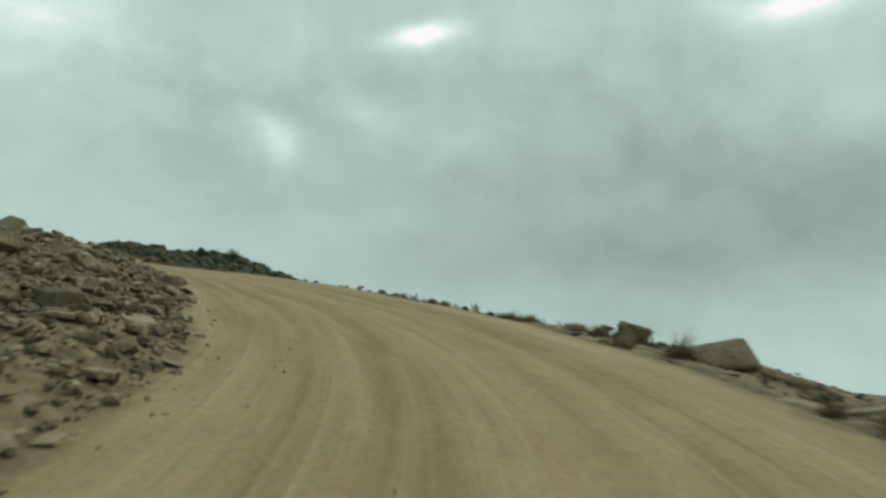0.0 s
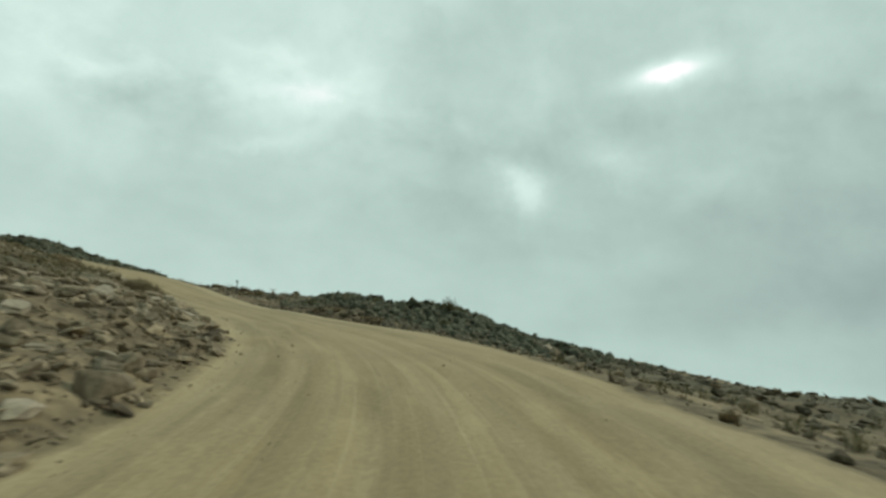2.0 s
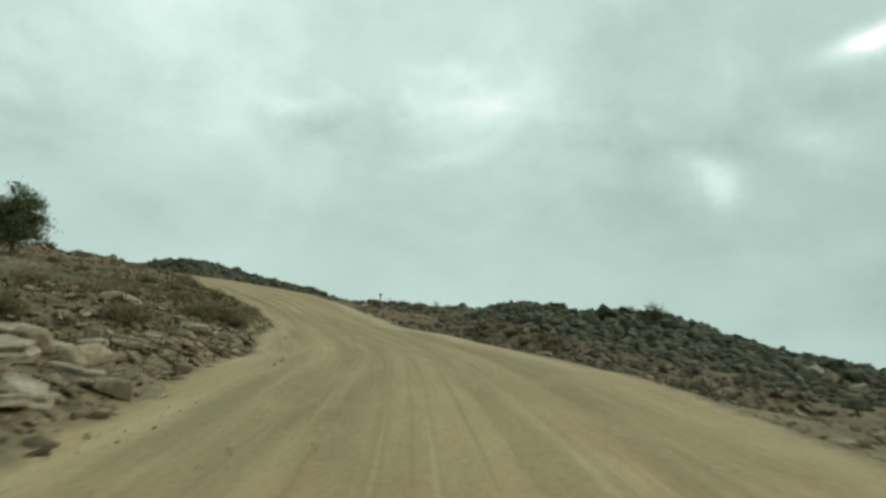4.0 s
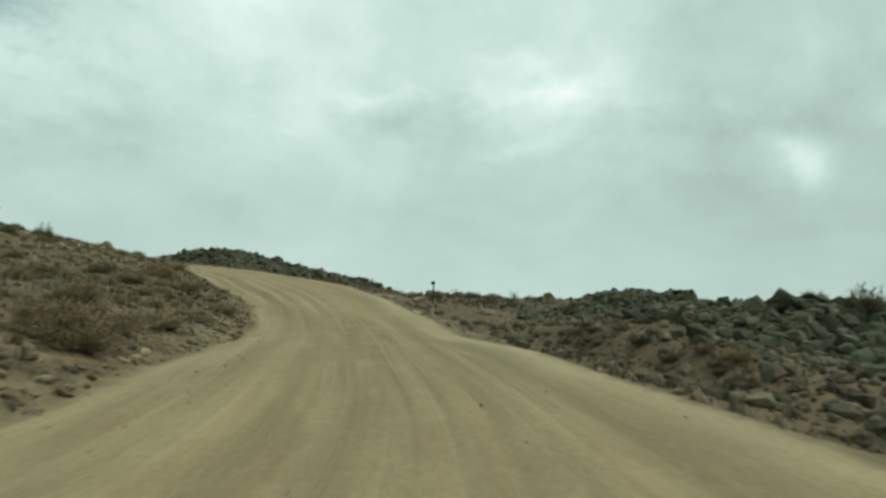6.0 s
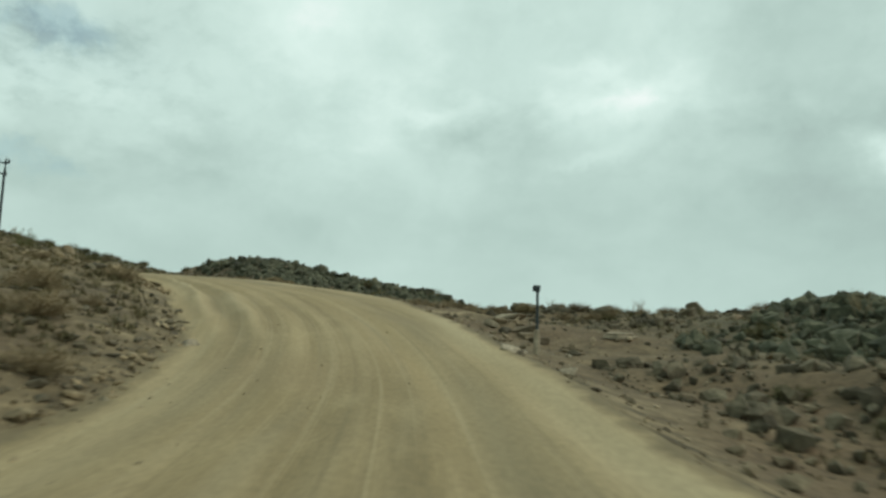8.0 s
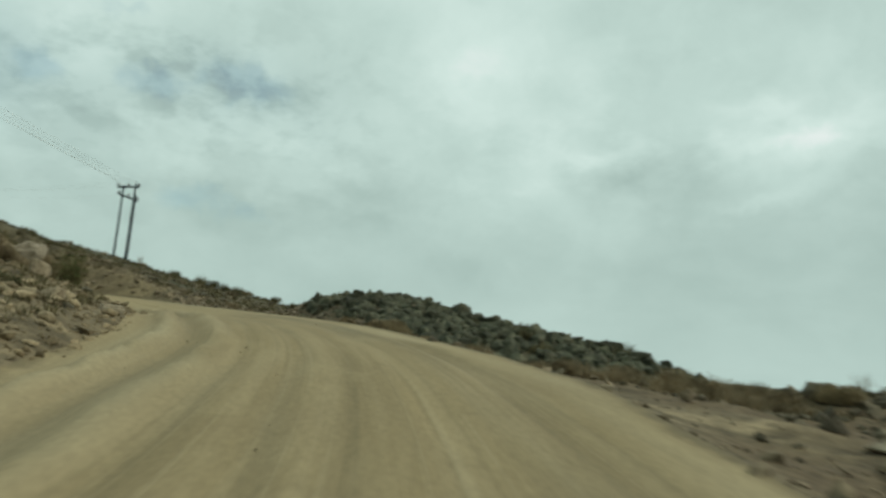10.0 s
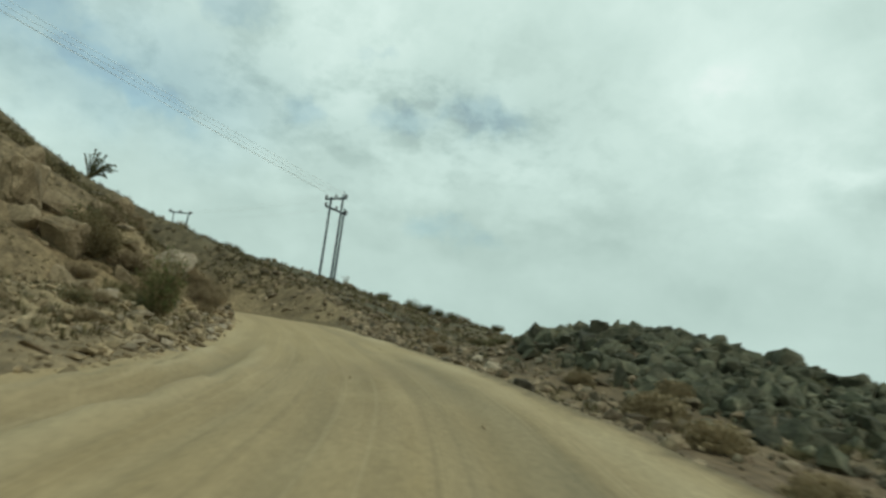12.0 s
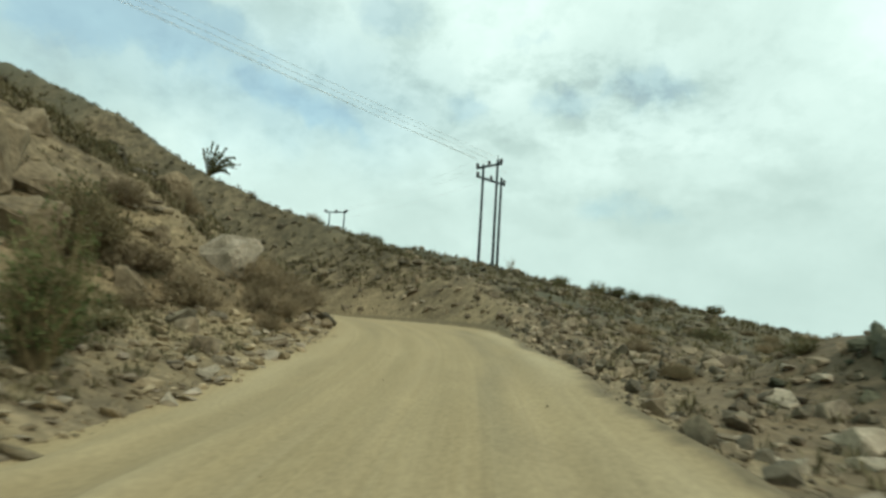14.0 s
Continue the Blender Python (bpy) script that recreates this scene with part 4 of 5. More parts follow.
def wire(a, b, sag, thick=0.013):
    bm = bmesh.new()
    a, b = Vector(a), Vector(b)
    pts = [a.lerp(b, k / 24) - Vector((0, 0, sag * 4 * (k / 24) * (1 - k / 24))) for k in range(25)]
    rings = []
    for k, p in enumerate(pts):
        way = (pts[min(k + 1, 24)] - pts[max(k - 1, 0)]).normalized()
        side = way.cross(Vector((0, 0, 1))).normalized()
        up = side.cross(way)
        rings.append([bm.verts.new(p + (side * math.cos(q) + up * math.sin(q)) * thick) for q in (0, 1.571, 3.142, 4.712)])
    for lo, hi in zip(rings, rings[1:]):
        for k in range(4):
            bm.faces.new((lo[k], lo[(k + 1) % 4], hi[(k + 1) % 4], hi[k]))
    ob = part("power_cable", bm, M_WIRE)
    return tagged(ob, "thin grey power cable strung between the poles", "cable", "power line")


for off, h in ((-0.7, 25.25), (0.35, 25.25), (1.2, 25.3), (1.6, 24.35)):
    wire((PX + 0.2, PY + off, h), (P3[0] + 0.2 + off * 0.5, P3[1] + off, h + 7.8), 0.7)
    wire((PX - 0.2, PY + off, h), (P2[0], P2[1] + off * 0.8, h + 6.4), 0.5, 0.005)

# ---- marker post ----
post = new("marker_post")
bm = bmesh.new()
tube(bm, (0, 0, -0.25), (0, 0, 0.5), 0.085, 0.07, 10)
tube(bm, (0, 0, 0.5), (0, 0, 0.53), 0.07, 0.04, 10)
part("sleeve", bm, M_PALE, post, "pale concrete sleeve round the foot")
bm = bmesh.new()
tube(bm, (0, 0, 0.4), (0, 0, 1.38), 0.032, 0.03, 8)
part("rod", bm, M_POLE, post, "thin dark upright rod")
bm = bmesh.new()
beam(bm, (-0.1, 0, 1.42), (0.06, 0, 1.42), 0.12, 0.14)
bmesh.ops.bevel(bm, geom=bm.edges[:], offset=0.03, segments=2, affect="EDGES", profile=0.5)
part("head", bm, M_POLE, post, "small dark head on the rod")
post.matrix_world = pose(-33.12, 60.05, height_at(-33.12, 60.05) - 0.02, 0, 0, 45)
tagged(post, "dark marker rod in a pale sleeve at the road edge", "post")

# ---- named boulders ----
for kind, x, y, size in (
        ("paleslab", 4.4, 11.2, 0.5), ("mid", 3.6, 16.4, 0.7), ("tan", 5.6, 11.0, 0.6), ("mid", 5.3, 10.3, 0.5), ("flag", 4.9, 8.6, 0.7),
        ("mid", -4.4, 9.0, 1.0), ("tan", -8.7, 14.9, 1.3), ("pale", -12.8, 22.4, 1.5), ("flag", -15.2, 29.6, 1.3), ("flag", -14.2, 29.9, 1.2), ("flag", -13.9, 30.6, 1.0), ("flag", -16.7, 32.2, 0.9), ("flag", -13.1, 28.7, 0.9), ("flag", -12.9, 29.5, 0.6), ("flag", -14.7, 30.9, 0.9), ("flag", -15.9, 28.6, 1.4), ("flag", -15.6, 31.2, 1.1), ("flag", -17.6, 32.9, 1.0), ("flag", -14.6, 28.4, 1.1), ("flag", -16.4, 30.2, 1.3),
        ("pale", -71.5, 71.5, 0.85), ("pale", -69.8, 69.8, 0.42), ("flag", -59.5, 69.7, 0.6), ("flag", -74.6, 72.0, 1.1), ("pale", -10.1, 65.1, 1.3), ("pale", -11.3, 64.2, 1.0), ("flag", -12.2, 65.8, 1.2), ("pale", -73.8, 72.3, 0.85), ("paleslab", -71.7, 71.5, 0.95), ("pale", -70.3, 69.8, 0.4), ("paleslab", -75.6, 73.2, 0.8), ("pale", -71.2, 73.0, 0.6), ("slab", -74.9, 72.0, 0.9), ("pale", -69.6, 70.9, 0.6), ("pale", -68.3, 69.6, 0.5), ("paleslab", -70.3, 70.9, 0.9), ("flag", -35.2, 64.3, 1.25), ("slab", -36.4, 64.4, 1.0), ("slab", -37.2, 64.8, 0.9), ("mid", -39.0, 65.3, 0.8), ("mid", -38.2, 65.0, 0.6), ("flag", -35.2, 66.8, 1.3), ("slab", -34.9, 60.9, 0.5), ("flag", -35.4, 61.2, 0.35), ("mid", -33.8, 62.4, 0.45), ("slab", -35.5, 63.1, 0.5), ("flag", -31.9, 59.4, 0.4), ("flag", -32.9, 59.3, 0.3), ("tan", -14.7, 30.3, 0.9), ("tan", -13.7, 30.1, 0.65), ("tan", -15.3, 29.9, 0.8), ("slab", -38.6, 66.2, 0.7), ("slab", -39.2, 65.8, 1.0),
        ("paleslab", -39.9, 67.4, 1.7), ("slab", -37.9, 65.6, 1.2), ("pale", -36.9, 54.0, 0.7), ("pale", -32.1, 57.9, 0.5), ("pale", -30.4, 57.4, 0.4),
        ("pale", -9.6, 60.2, 1.6), ("tan", -9.0, 59.0, 1.5), ("pale", -10.7, 55.9, 0.9), ("slab", -11.4, 57.2, 1.2), ("pale", -8.0, 58.4, 1.0), ("tan", -11.5, 57.0, 0.9), ("pale", -76.0, 60.4, 0.7), ("pale", -78.5, 62.6, 0.55),
        ("pale", -80.2, 63.0, 0.6), ("pale", -78.8, 63.1, 0.4), ("tan", -92.0, 72.0, 0.8), ("paleslab", -87.5, 73.5, 1.1), ("pale", -81.5, 73.8, 1.0), ("paleslab", -78.5, 75.0, 1.0)):
    rock(kind, x, y, size, group="boulders by the track")

for kind, x, y, size in (("crag", -82.6, 56.0, 2.9), ("crag", -80.4, 56.9, 1.8), ("crag", -84.8, 55.0, 2.4), ("crag", -78.2, 58.2, 1.5), ("crag", -86.4, 56.6, 1.8),
                         ("crag", -90.6, 56.6, 2.0), ("palecrag", -76.4, 59.2, 1.3), ("crag", -83.0, 58.6, 1.4), ("crag", -79.2, 59.6, 1.0), ("crag", -85.2, 58.4, 1.2), ("crag", -84.2, 53.8, 4.2), ("crag", -82.2, 54.6, 2.4), ("crag", -87.6, 53.0, 1.8), ("crag", 4.0, 15.0, 1.2)):
    rock(kind, x, y, size, sink=0.45, tilt=18, group="crags in the hillside")

# a low broken block on the outer edge and the ochre outcrop above the bend
ob = rock("mid", 4.8, 12.6, 1.55, turn=100, sink=0.4, tilt=4, group="boulders by the track", label="broad grey-brown boulder on the outer road edge")
ob.data = ROCKS["tan"][2]
ob = rock("crag", -86.4, 60.2, 3.0, turn=70, sink=0.5, tilt=8, group="crags in the hillside")
ob.data = ROCKS["palecrag"][0]

# ---- boulders strewn on the banks ----
pick = random.Random(17)
for k in range(150):
    s = pick.uniform(2, 46)
    e = abs(pick.gauss(0, 3.2)) + 0.2
    x, y = (float(v) for v in from_road(s, edge_of(s, True) + e))
    rock(pick.choice(("slab", "flag", "flag", "tan", "paleslab")), x, y, pick.uniform(0.3, 0.85), group="rocks on the inner bank")
for k in range(110):
    s = pick.uniform(80, 132)
    e = abs(pick.gauss(0, 5)) + 0.4
    x, y = (float(v) for v in from_road(s, edge_of(s, True) + e))
    rock(pick.choice(("tan", "slab", "flag", "mid")), x, y, pick.uniform(0.3, 1.1), group="rocks on the inner bank")
for k in range(60):
    s = pick.uniform(4, 125)
    e = abs(pick.gauss(0, 5)) + 0.5
    x, y = (float(v) for v in from_road(s, -edge_of(s, False) - e))
    rock(pick.choice(("tan", "slab", "slab", "paleslab")), x, y, min(0.8, 0.4 + 0.2 * e) * pick.uniform(0.3, 0.8), group="rocks on the outer bank")

for k in range(130):
    s = pick.uniform(100, 127)
    x, y = (float(v) for v in from_road(s, edge_of(s, True) + 0.1 + abs(pick.gauss(0, 0.9))))
    rock(pick.choice(("paleslab", "flag", "slab", "pale")), x, y, pick.uniform(0.2, 0.55), sink=0.2, tilt=22, group="rocks on the inner bank")
for k in range(34):
    s = pick.uniform(25, 46)
    x, y = (float(v) for v in from_road(s, edge_of(s, True) + pick.uniform(0.3, 4.5)))
    rock("flag", x, y, pick.uniform(0.5, 1.05), sink=0.2, tilt=16, group="rocks on the inner bank")

for k in range(85):
    s = pick.uniform(97, 132)
    e = 0.5 + abs(pick.gauss(0, 4.6))
    x, y = (float(v) for v in from_road(s, -edge_of(s, False) - e))
    rock(pick.choice(("mid", "mid", "flag", "tan", "slab")), x, y, 0.2 + min(0.8, 0.16 * e + 0.1) * pick.random() ** 1.6, sink=0.25, tilt=25, group="rocks on the outer bank")
for k in range(200):
    x, y = pick.uniform(-122, -90), pick.uniform(34, 94)
    if abs(float(road_place([x], [y])[1][0])) > 6.5:
        rock(pick.choice(("mid", "mid", "slab", "tan")), x, y, 0.35 + 0.9 * pick.random() ** 2, sink=0.3, tilt=20, group="rocks on the far hillside")
for k in range(60):
    x, y = pick.uniform(-112, -89), pick.uniform(46, 64)
    s, d, z = (float(v[0]) for v in road_place([x], [y]))
    if abs(d) - edge_of(s, d > 0) > 1.0:
        rock(pick.choice(("mid", "slab", "flag", "crag")), x, y, 0.3 + 1.0 * pick.random() ** 2, sink=0.35, tilt=20, group="rocks on the far hillside")
for k in range(40):
    x, y = pick.uniform(-96, -66), pick.uniform(69.5, 79)
    s, d, z = (float(v[0]) for v in road_place([x], [y]))
    if -d - edge_of(s, False) > 0.6:
        rock(pick.choice(("slab", "slab", "tan", "paleslab")), x, y, pick.uniform(0.3, 0.9), group="rocks on the outer bank")

# ---- heaps of dark boulders ----
placed = 0
while placed < 300:
    hx, hy, rise, spread = pick.choice(HEAPS[:1] * 6 + HEAPS[:3] + HEAPS[5:7])
    x, y = pick.gauss(hx, spread * 0.75), pick.gauss(hy - 0.5, spread * 0.55)
    s, d, z = (float(v[0]) for v in road_place([x], [y]))
    if x < -74.6 or d > -edge_of(s, False) - (9.5 if s < 92 else 3.4 if s < 102 else 4.6) or (s < 92 and x < -33.5):
        continue
    rock("dark", x, y, 0.55 + 0.95 * pick.random() ** 1.6, sink=0.3, tilt=35, group="heap of dark boulders")
    placed += 1

for k in range(26):
    hx, hy, rise, spread = HEAPS[5 + k % 3]
    x, y = pick.gauss(hx, 4.0), pick.gauss(hy, 1.6)
    s, d, z = (float(v[0]) for v in road_place([x], [y]))
    if -d - edge_of(s, False) > 9 and x > -33.5:
        rock("dark", x, y, pick.uniform(1.0, 1.8), sink=0.25, tilt=30, group="heap of dark boulders", label="large dark boulder on top of the rock heap")

for x, y, size in ((-68.0, 79.3, 1.9), (-66.6, 79.6, 1.3), (-59.6, 83.8, 1.6), (-60.7, 83.4, 1.3), (-58.2, 84.2, 1.4), (-57.3, 84.0, 1.0), (-9.8, 71.1, 1.6), (-15.9, 72.8, 1.5), (-76.4, 72.8, 0.55), (-75.9, 74.0, 0.7)):
    rock("dark", x, y, size, sink=0.15, tilt=12, group="heap of dark boulders", label="dark boulder standing up from the rock heap")
for x, y, size in ((-45.6, 74.9, 1.3), (-44.2, 75.8, 1.2), (-42.2, 76.9, 1.3), (-38.5, 78.4, 1.4)):
    rock("mid", x, y, size, sink=0.3, tilt=8, group="rocks on the brown mounds", label="broad brown boulder humped on the earth mound")
for k in range(34):
    x, y = pick.gauss(-40, 5.5), pick.gauss(77, 2.2)
    rock(pick.choice(("mid", "mid", "tan")), x, y, pick.uniform(0.4, 1.2), sink=0.4, tilt=25, group="rocks on the brown mounds", label="grey-brown boulder on the low earth mound")

# ---- bushes ----
KINDS = [(M_TWIG, M_LEAF), (M_BRUSH, M_BRUSH), (M_STRAW, M_STRAW)]
BUSH_BANK = []
for k in range(7):
    mats = KINDS[(1, 1, 0, 2, 1, 0, 2)[k]]
    b = shrub(100 + k, -200 - k, -200, 1.0, 0.75, "", "dry brown twiggy bush on the stony slope" if k not in (3, 6) else "straw-coloured dry bush on the stony slope", 130 if k not in (3, 6) else 330, 2 if k in (1, 4) else 3, 0.035, mats, even=k in (3, 6), name="straw_bush" if k in (3, 6) else "shrub")
    BUSH_BANK.append(b)


def bush(k, x, y, size, high=1.0, group="dry bushes"):
    m = pose(x, y, height_at(x, y) - 0.04, 0, 0, pick.uniform(0, 360))
    ob = copy_thing(BUSH_BANK[k], m)
    ob.matrix_basis = m @ Matrix.Diagonal((size, size, size * high, 1))
    return tagged(ob, group=group)


shrub(7, -73.4, 61.2, 1.6, 3.0, "", "bushy green shrub growing at the foot of the bank", 190, 5, 0.034, (M_TWIG, M_GREEN), name="green_shrub", spread=1.0)
shrub(8, -83.1, 57.2, 2.5, 2.5, "", "dark grey-brown shrub on the rocky bank", 260, 4, 0.03, (M_TWIG, M_SCRUB))
shrub(9, -75.2, 60.6, 1.1, 0.8, "", "brown and green shrub beside the green one", 180, 5, 0.035, (M_TWIG, M_LEAF))
for k, x, y, size, high in ((3, -60.1, 70.4, 1.25, 0.95), (6, -62.5, 72.0, 1.2, 1.0), (3, -64.6, 73.6, 1.15, 1.0), (6, -64.0, 72.7, 1.05, 0.9), (6, -57.6, 69.8, 1.0, 0.9), (3, -55.5, 69.6, 0.9, 0.8), (6, -66.3, 72.0, 0.9, 0.9), (2, -84.4, 56.3, 2.3, 1.0), (0, -83.6, 58.6, 2.0, 0.8), (4, -86.0, 57.0, 1.8, 0.9), (5, -80.6, 58.8, 1.4, 0.8), (1, -81.4, 57.2, 1.5, 0.8), (2, -78.2, 60.0, 1.3, 0.7), (1, -85.2, 72.8, 0.9, 1.2), (3, -45.0, 74.6, 1.3, 0.8), (6, -78.0, 71.5, 0.8, 0.8),
                            (4, -32.0, 45.0, 1.1, 0.9), (1, -29.0, 45.2, 1.5, 0.6), (4, -40.8, 52.4, 1.2, 0.8), (0, -37.6, 51.4, 1.2, 0.7), (1, -33.5, 50.2, 1.1, 0.7),
                            (2, -19.2, 31.4, 0.9, 0.9), (5, -23.4, 38.8, 0.9, 0.8), (2, -18.0, 64.5, 1.8, 1.0), (5, -16.5, 59.6, 1.2, 0.9), (2, -60.5, 83.8, 1.3, 0.9), (1, -82.0, 59.1, 1.3, 1.0), (4, -83.8, 59.6, 1.2, 1.0), (4, -88.2, 62.2, 1.0, 1.4), (1, -88.4, 62.2, 1.6, 1.2), (4, -86.2, 61.6, 1.5, 1.0), (1, -84.3, 62.1, 0.9, 1.2), (0, -89.2, 57.8, 1.3, 1.0), (5, 11.0, 60.0, 2.0, 0.9), (2, -118.0, 79.0, 1.6, 1.1), (5, -118.6, 80.6, 1.8, 0.8), (2, -119.0, 82.0, 1.7, 0.8), (5, -118.2, 83.2, 1.5, 0.9), (0, -119.2, 84.6, 1.6, 0.7), (2, -118.8, 76.4, 1.4, 0.7), (5, -118.4, 88.0, 1.6, 0.8), (4, 5.4, 15.2, 0.7, 0.9), (1, 6.4, 10.6, 0.7, 0.8)):
    bush(k, x, y, size, high)
# bushes along the cut step, added to stand in for its shaded face too
for k in range(15):
    s = pick.uniform(55, 67)
    x, y = (float(v) for v in from_road(s, -edge_of(s, False) - pick.uniform(4.2, 5.6)))
    bush(pick.choice((0, 2, 5)), x, y, pick.uniform(0.6, 1.0), pick.uniform(0.4, 0.6))
for k in range(9):
    s = pick.uniform(52, 62)
    x, y = (float(v) for v in from_road(s, edge_of(s, True) + pick.uniform(1.0, 1.9)))
    bush(pick.choice((1, 4)), x, y, pick.uniform(1.0, 1.5), pick.uniform(0.4, 0.55))
for k in range(24):
    s = pick.uniform(40, 76)
    x, y = (float(v) for v in from_road(s, edge_of(s, True) + 1.4 + abs(pick.gauss(0, 3.5))))
    bush(pick.choice((1, 4, 4, 1, 0)), x, y, pick.uniform(0.7, 1.6), pick.uniform(0.45, 0.75))
for k in range(30):
    s = pick.uniform(84, 94)
    x, y = (float(v) for v in from_road(s, -edge_of(s, False) - pick.uniform(3.5, 8.0)))
    bush(pick.choice((1, 4)), x, y, pick.uniform(0.7, 1.5), pick.uniform(0.6, 0.9))
for k in range(26):
    x, y = pick.gauss(-41, 6), pick.gauss(77.5, 2)
    bush(pick.choice((0, 1, 4, 2)), x, y, pick.uniform(0.6, 1.2), pick.uniform(0.6, 0.9))
for k in range(12):
    s = pick.uniform(120, 131)
    x, y = (float(v) for v in from_road(s, edge_of(s, True) + pick.uniform(1.0, 3.2)))
    bush(pick.choice((1, 4, 4, 0)), x, y, pick.uniform(1.1, 1.8), pick.uniform(0.8, 1.1))
for k in range(40):
    hx, hy, rise, spread = pick.choice(HEAPS[:3] + HEAPS[5:7])
    x, y = pick.gauss(hx, spread * 0.7), pick.gauss(hy - 1, spread * 0.5)
    s, d, z = (float(v[0]) for v in road_place([x], [y]))
    if -d - edge_of(s, False) > 2.5:
        bush(pick.choice((2, 5, 2, 0)), x, y, pick.uniform(0.7, 1.4), pick.uniform(0.6, 1.0))
for k in range(12):
    s = pick.uniform(7, 19)
    x, y = (float(v) for v in from_road(s, -edge_of(s, False) - pick.uniform(0.3, 0.9)))
    bush(pick.choice((1, 4, 0)), x, y, pick.uniform(0.35, 0.6), pick.uniform(0.7, 1.0))
for k in range(34):
    s = pick.uniform(70, 132)
    e = abs(pick.gauss(0, 7)) + 1.2
    x, y = (float(v) for v in from_road(s, edge_of(s, True) + e))
    bush(pick.choice((0, 1, 2, 4, 5)), x, y, pick.uniform(0.5, 1.3), pick.uniform(0.6, 1.0))
for k in range(80):
    x, y = pick.uniform(-130, -90), pick.uniform(30, 96)
    if abs(float(road_place([x], [y])[1][0])) > 7:
        bush(pick.choice((0, 1, 2, 4, 5)), x, y, pick.uniform(0.7, 1.5), pick.uniform(0.6, 1.0))
for k in range(26):
    s = pick.uniform(5, 112)
    e = pick.uniform(3, 20)
    x, y = (float(v) for v in from_road(s, -edge_of(s, False) - e))
    bush(pick.choice((1, 2, 4, 5, 3)), x, y, pick.uniform(0.4, 0.9), pick.uniform(0.5, 0.9))
for k, (x, y, size) in enumerate(((-118.3, 72.6, 1.3), (-30.2, 72.4, 1.2), (-33.0, 67.6, 0.8), (12.6, 58.0, 1.3), (4.6, 14.0, 0.7), (-46.5, 78.5, 1.0), (-41.3, 78.4, 1.1))):
    shrub(60 + k, x, y, size, size * 1.1, "", "bare pale dead bush with thin upright twigs", 26, 0, 0.03, (M_STRAW, M_STRAW), name="dead_shrub", spread=0.6)
for k in range(50):
    s = pick.uniform(117, 141)
    e = pick.uniform(0.3, 9)
    x, y = (float(v) for v in from_road(s, -edge_of(s, False) - e))
    rock(pick.choice(("tan", "slab", "tan", "paleslab")), x, y, pick.uniform(0.3, 1.0), group="rocks on the outer bank")
for b in BUSH_BANK:
    for o in (*b.children_recursive, b):
        bpy.data.objects.remove(o)
small_tree(-49.5, 46.6, 4.3, 3.1, 3, "small dark round-crowned tree on the inner slope", 80, low=0.16)
frond_tree(-123.3, 48.0, 3.9, 4, "lone ragged palm-like tree on the hill crest")

# ---- loose stones ----
rs_ = np.random.RandomState(3)


def strewn(n, s0, s1, left, reach, small, big, seed):
    s = rs_.uniform(s0, s1, n)
    e = np.abs(rs_.normal(0, reach, n)) - 0.25
    d = np.interp(s, EDGE_S, EDGE_L if left else EDGE_R) + e
    x, y = from_road(s, d if left else -d)
    size = np.clip(small * rs_.pareto(1.9, n) + small, None, big)
    return x, y, size


x, y, size = strewn(11500, 0, 47, True, 4.0, 0.055, 0.4, 1)
stones("rubble", M_STONE, x, y, size, 1, "loose broken tan stones covering the inner bank", lift=0.2, flat=(0.2, 0.5))
x, y, size = strewn(3800, 43, 78, True, 4.5, 0.045, 0.3, 8)
stones("rubble", M_MIDSTONE, x, y, size, 8, "scattered brown stones between the bushes of the inner slope")
x, y, size = strewn(17000, 80, 134, True, 6.0, 0.04, 0.5, 2)
stones("rubble", M_OCHRE, x, y, size, 2, "loose brown stones on the cut slope of the hill")
x, y, size = strewn(7500, -5, 128, False, 6.0, 0.045, 0.4, 3)
stones("rubble", M_STONE, x, y, size, 3, "loose brown stones along the outer edge")
n = 7000
x, y = rs_.uniform(-125, -88, n), rs_.uniform(42, 98, n)
ok = np.abs(road_place(x, y)[1]) > 5.5
stones("rubble", M_MIDSTONE, x[ok], y[ok], np.clip(0.055 * rs_.pareto(1.4, ok.sum()) + 0.055, None, 0.7), 4, "stones scattered over the far hillside")
n = 13000
which = rs_.choice((0, 0, 0, 2, 5, 5, 6, 6, 7), n)
hp = np.array(HEAPS)[which]
x, y = rs_.normal(hp[:, 0], hp[:, 3] * 0.8), rs_.normal(hp[:, 1], hp[:, 3] * 0.7)
s, d, _ = road_place(x, y)
ok = (x > -76) & (d < -np.interp(s, EDGE_S, EDGE_R) - np.where(s < 95, 6.5, np.where(s < 102, 2.4, 3.8) + rs_.uniform(0, 1.5, n))) & ((s > 92) | (x > -34))
stones("dark_rubble", M_DARKSTONE, x[ok], y[ok], np.clip(0.15 * rs_.pareto(1.35, ok.sum()) + 0.13, None, 0.9), 5, "small dark stones between the heaped boulders", flat=(0.5, 0.9))
n = 6500
s = rs_.uniform(46, 70, n)
d = -np.interp(s, EDGE_S, EDGE_R) - 2.2 - 21 * rs_.uniform(0, 1, n) ** 1.2
x, y = from_road(s, d)
stones("grey_rubble", M_MIDSTONE, x, y, np.clip(0.07 * rs_.pareto(1.5, n) + 0.07, None, 0.6), 6, "grey-brown rubble spread over the rocky field", flat=(0.45, 0.9))
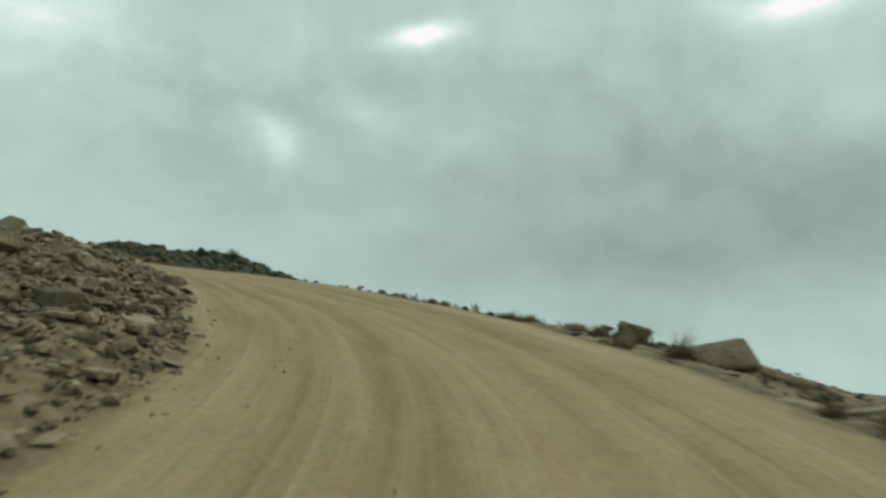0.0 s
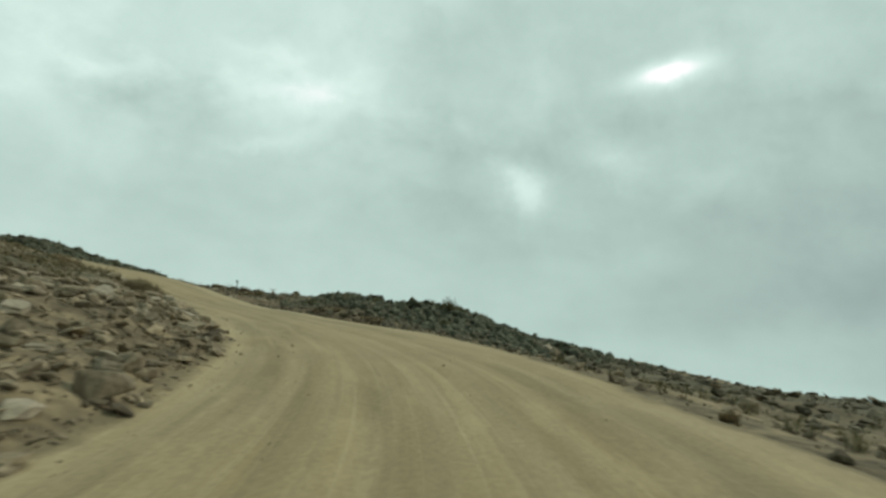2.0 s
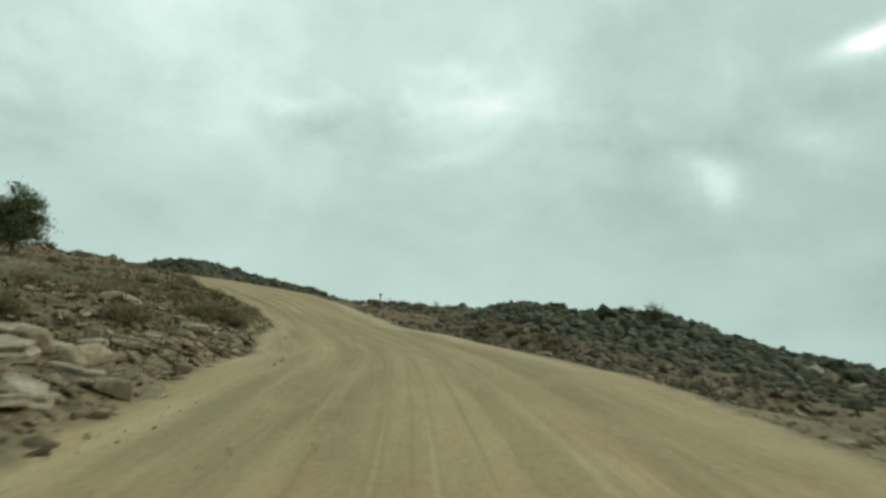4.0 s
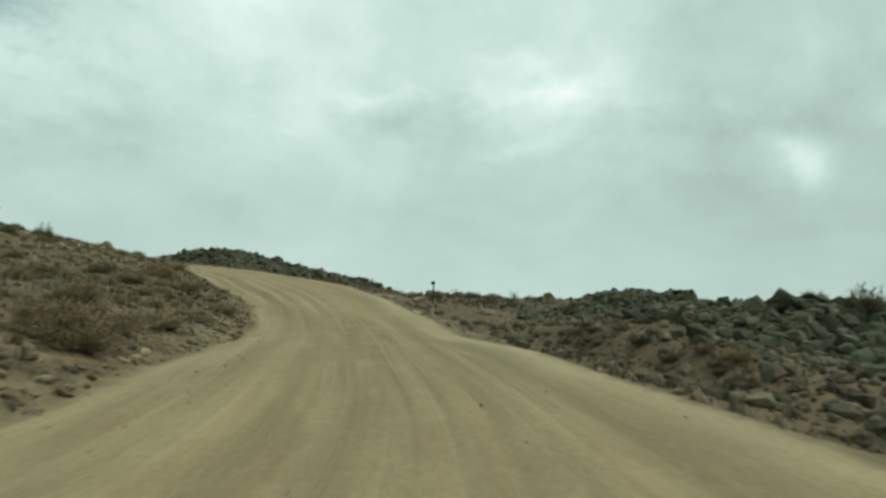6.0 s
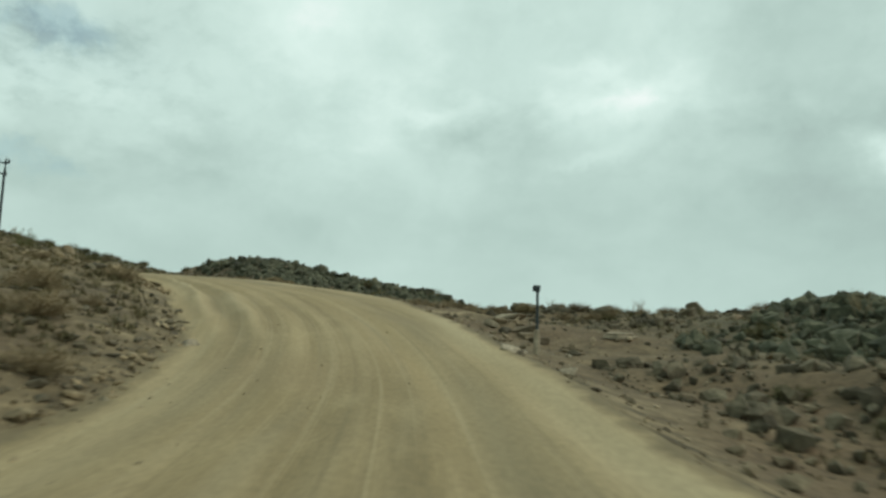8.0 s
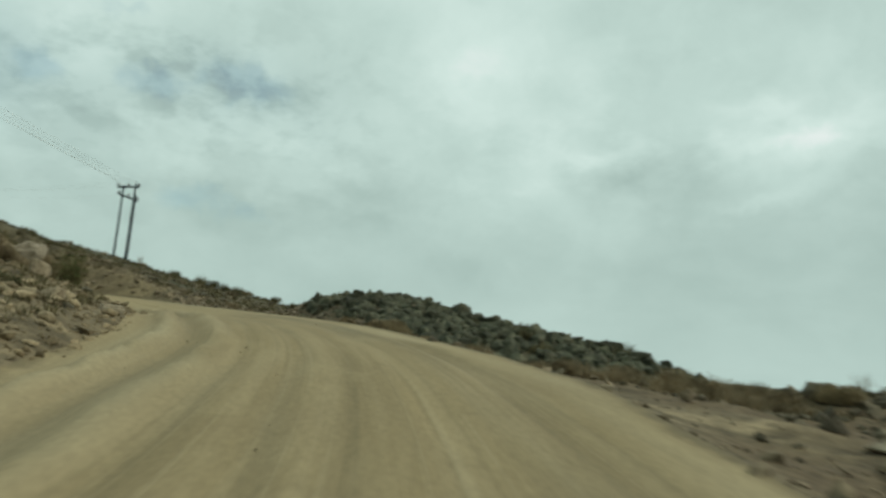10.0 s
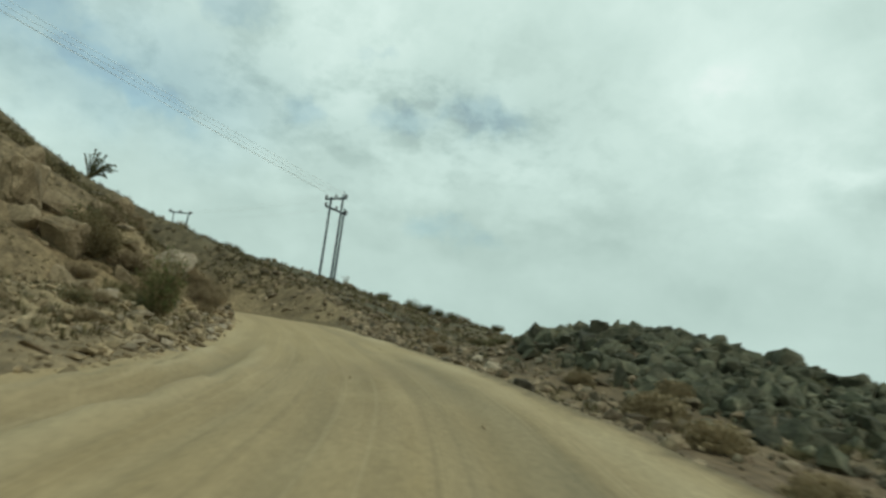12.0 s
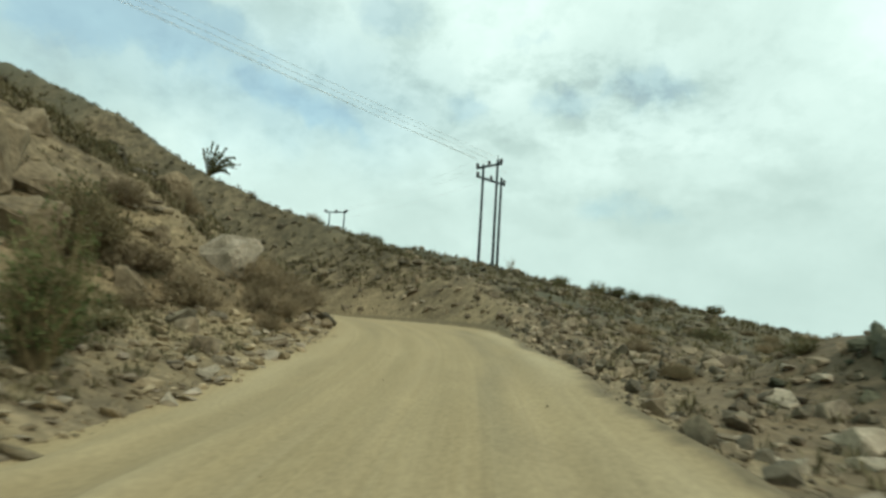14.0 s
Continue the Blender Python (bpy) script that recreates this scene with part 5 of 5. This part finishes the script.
for n, mat, seed in ((1300, M_MIDSTONE, 21), (1900, M_STONE, 24)):
    s = rs_.uniform(94, 130, n)
    x, y = from_road(s, -np.interp(s, EDGE_S, EDGE_R) - np.abs(rs_.normal(0, 4.5, n)) - 0.15)
    stones("slope_rubble", mat, x, y, np.clip(0.035 * rs_.pareto(1.3, n) + 0.035, None, 0.45), seed, "grey-brown broken stones at the foot of the boulder heap", flat=(0.4, 0.85))
n = 3500
x, y = rs_.normal(-40.5, 6.5, n), rs_.normal(76.5, 4.0, n)
stones("mound_rubble", M_MIDSTONE, x, y, np.clip(0.07 * rs_.pareto(1.6, n) + 0.07, None, 0.5), 22, "brown stones on the low earth mounds", flat=(0.4, 0.85))
n = 6000
x, y = rs_.normal(9, 10, n), rs_.normal(53, 10, n)
ok = road_place(x, y)[1] < -7
stones("flat_rubble", M_MIDSTONE, x[ok], y[ok], np.clip(0.09 * rs_.pareto(1.6, ok.sum()) + 0.09, None, 0.8), 23, "flat grey stones spread over the open slope", flat=(0.15, 0.4))
n = 2200
s = rs_.uniform(116, 143, n)
d = -np.interp(s, EDGE_S, EDGE_R) - np.abs(rs_.normal(0, 5, n)) - 0.1
x, y = from_road(s, d)
stones("bank_rubble", M_STONE, x, y, np.clip(0.04 * rs_.pareto(1.3, n) + 0.04, None, 0.55), 7, "broken brown stones on the bank behind the bend", flat=(0.45, 0.9))
n = 900
s = rs_.uniform(42, 76, n)
x, y = from_road(s, np.interp(s, EDGE_S, EDGE_L) + np.abs(rs_.normal(0, 0.45, n)) - 0.15)
stones("edge_stones", M_OCHRE, x, y, np.clip(0.035 * rs_.pareto(1.5, n) + 0.035, None, 0.3), 25, "pale stones lined up along the inner road edge")


def scrub(name, x, y, size, seed, label):
    """Low dry tufts of narrow blades, joined into one object."""
    rng = np.random.RandomState(seed)
    n, blades = len(x), 18
    z = ground_height(x, y)[0] - 0.02
    a = rng.uniform(0, 2 * np.pi, (n, blades))
    lean = rng.uniform(0.1, 1.4, (n, blades))
    length = size[:, None] * rng.uniform(0.6, 1.2, (n, blades))
    root = np.stack([np.broadcast_to(x[:, None], a.shape) + rng.normal(0, 0.25, a.shape) * size[:, None], np.broadcast_to(y[:, None], a.shape) + rng.normal(0, 0.25, a.shape) * size[:, None], np.broadcast_to(z[:, None], a.shape)], -1)
    tip = root + np.stack([np.cos(a) * np.sin(lean), np.sin(a) * np.sin(lean), np.cos(lean)], -1) * length[..., None]
    side = np.stack([-np.sin(a), np.cos(a), 0 * a], -1) * (length * 0.06)[..., None]
    v = np.stack([root - side * 0.5, root + side * 0.5, root + (tip - root) * 0.6 + side, tip, root + (tip - root) * 0.6 - side], -2).reshape(-1, 3)
    faces = (np.arange(len(v) // 5) * 5)[:, None] + np.array([[0, 1, 2, 3, 4]])
    return tagged(mesh_object(name, v.tolist(), faces.tolist(), M_SCRUB, smooth=False), label, "scrub", kind="stuff")


n = 5500
s = rs_.uniform(36, 138, n)
x, y = from_road(s, np.interp(s, EDGE_S, EDGE_L) + 0.9 + np.abs(rs_.normal(0, 7, n)))
scrub("dry_scrub", x, y, rs_.uniform(0.08, 0.24, n), 11, "low dry olive-brown scrub on the inner slope")
n = 9000
x, y = rs_.uniform(-134, -88, n), rs_.uniform(26, 98, n)
ok = np.abs(road_place(x, y)[1]) > 5
scrub("dry_scrub", x[ok], y[ok], rs_.uniform(0.1, 0.4, ok.sum()), 12, "low dry scrub dotted over the far hillside")
n = 3000
x, y = rs_.uniform(-114, -88, n), rs_.uniform(44, 66, n)
ok = np.abs(road_place(x, y)[1]) > 5
scrub("dry_scrub", x[ok], y[ok], rs_.uniform(0.15, 0.45, ok.sum()), 14, "low dry scrub between the rocks above the bend")
n = 2500
s = rs_.uniform(0, 125, n)
x, y = from_road(s, -np.interp(s, EDGE_S, EDGE_R) - np.where((s > 64) & (s < 95), 7.0, 0.8) - np.abs(rs_.normal(0, 9, n)))
scrub("dry_scrub", x, y, rs_.uniform(0.08, 0.28, n), 13, "low dry scrub along the outer side")
# a few pebbles on the road itself
n = 420
s, d = rs_.uniform(2, 118, n), rs_.uniform(-3.2, 3.4, n)
x, y = from_road(s, d)


def road_top(s, d):
    el, er = np.interp(s, EDGE_S, EDGE_L), np.interp(s, EDGE_S, EDGE_R)
    lo, hi = np.interp(s, EDGE_S, LIFT_L), np.interp(s, EDGE_S, LIFT_R)
    return np.interp(s, RUN, CURVE[:, 2]) + lo + (hi - lo) * np.clip((el - d) / (el + er), 0, 1) + 0.02


m = 750
sp = rs_.uniform(1, 66, m)
dp = np.interp(sp, EDGE_S, EDGE_L) - np.abs(rs_.normal(0, 0.8, m))
xp, yp = from_road(sp, dp)
spill = stones_at("gravel_spill", M_GRAVEL, xp, yp, road_top(sp, dp) - 0.02, np.clip(0.018 * rs_.pareto(1.9, m) + 0.018, None, 0.09), np.random.RandomState(15), 0.15, (0.4, 0.8))
tagged(spill, "gravel spilled from the bank onto the track", "stones", kind="stuff")
pebbles = stones_at("pebbles", M_GRAVEL, x, y, road_top(s, d) - 0.02, np.clip(0.015 * rs_.pareto(2.0, n) + 0.018, None, 0.07), np.random.RandomState(9), 0.15, (0.5, 0.8))
tagged(pebbles, "a few loose pebbles lying on the track", "stones", kind="stuff")
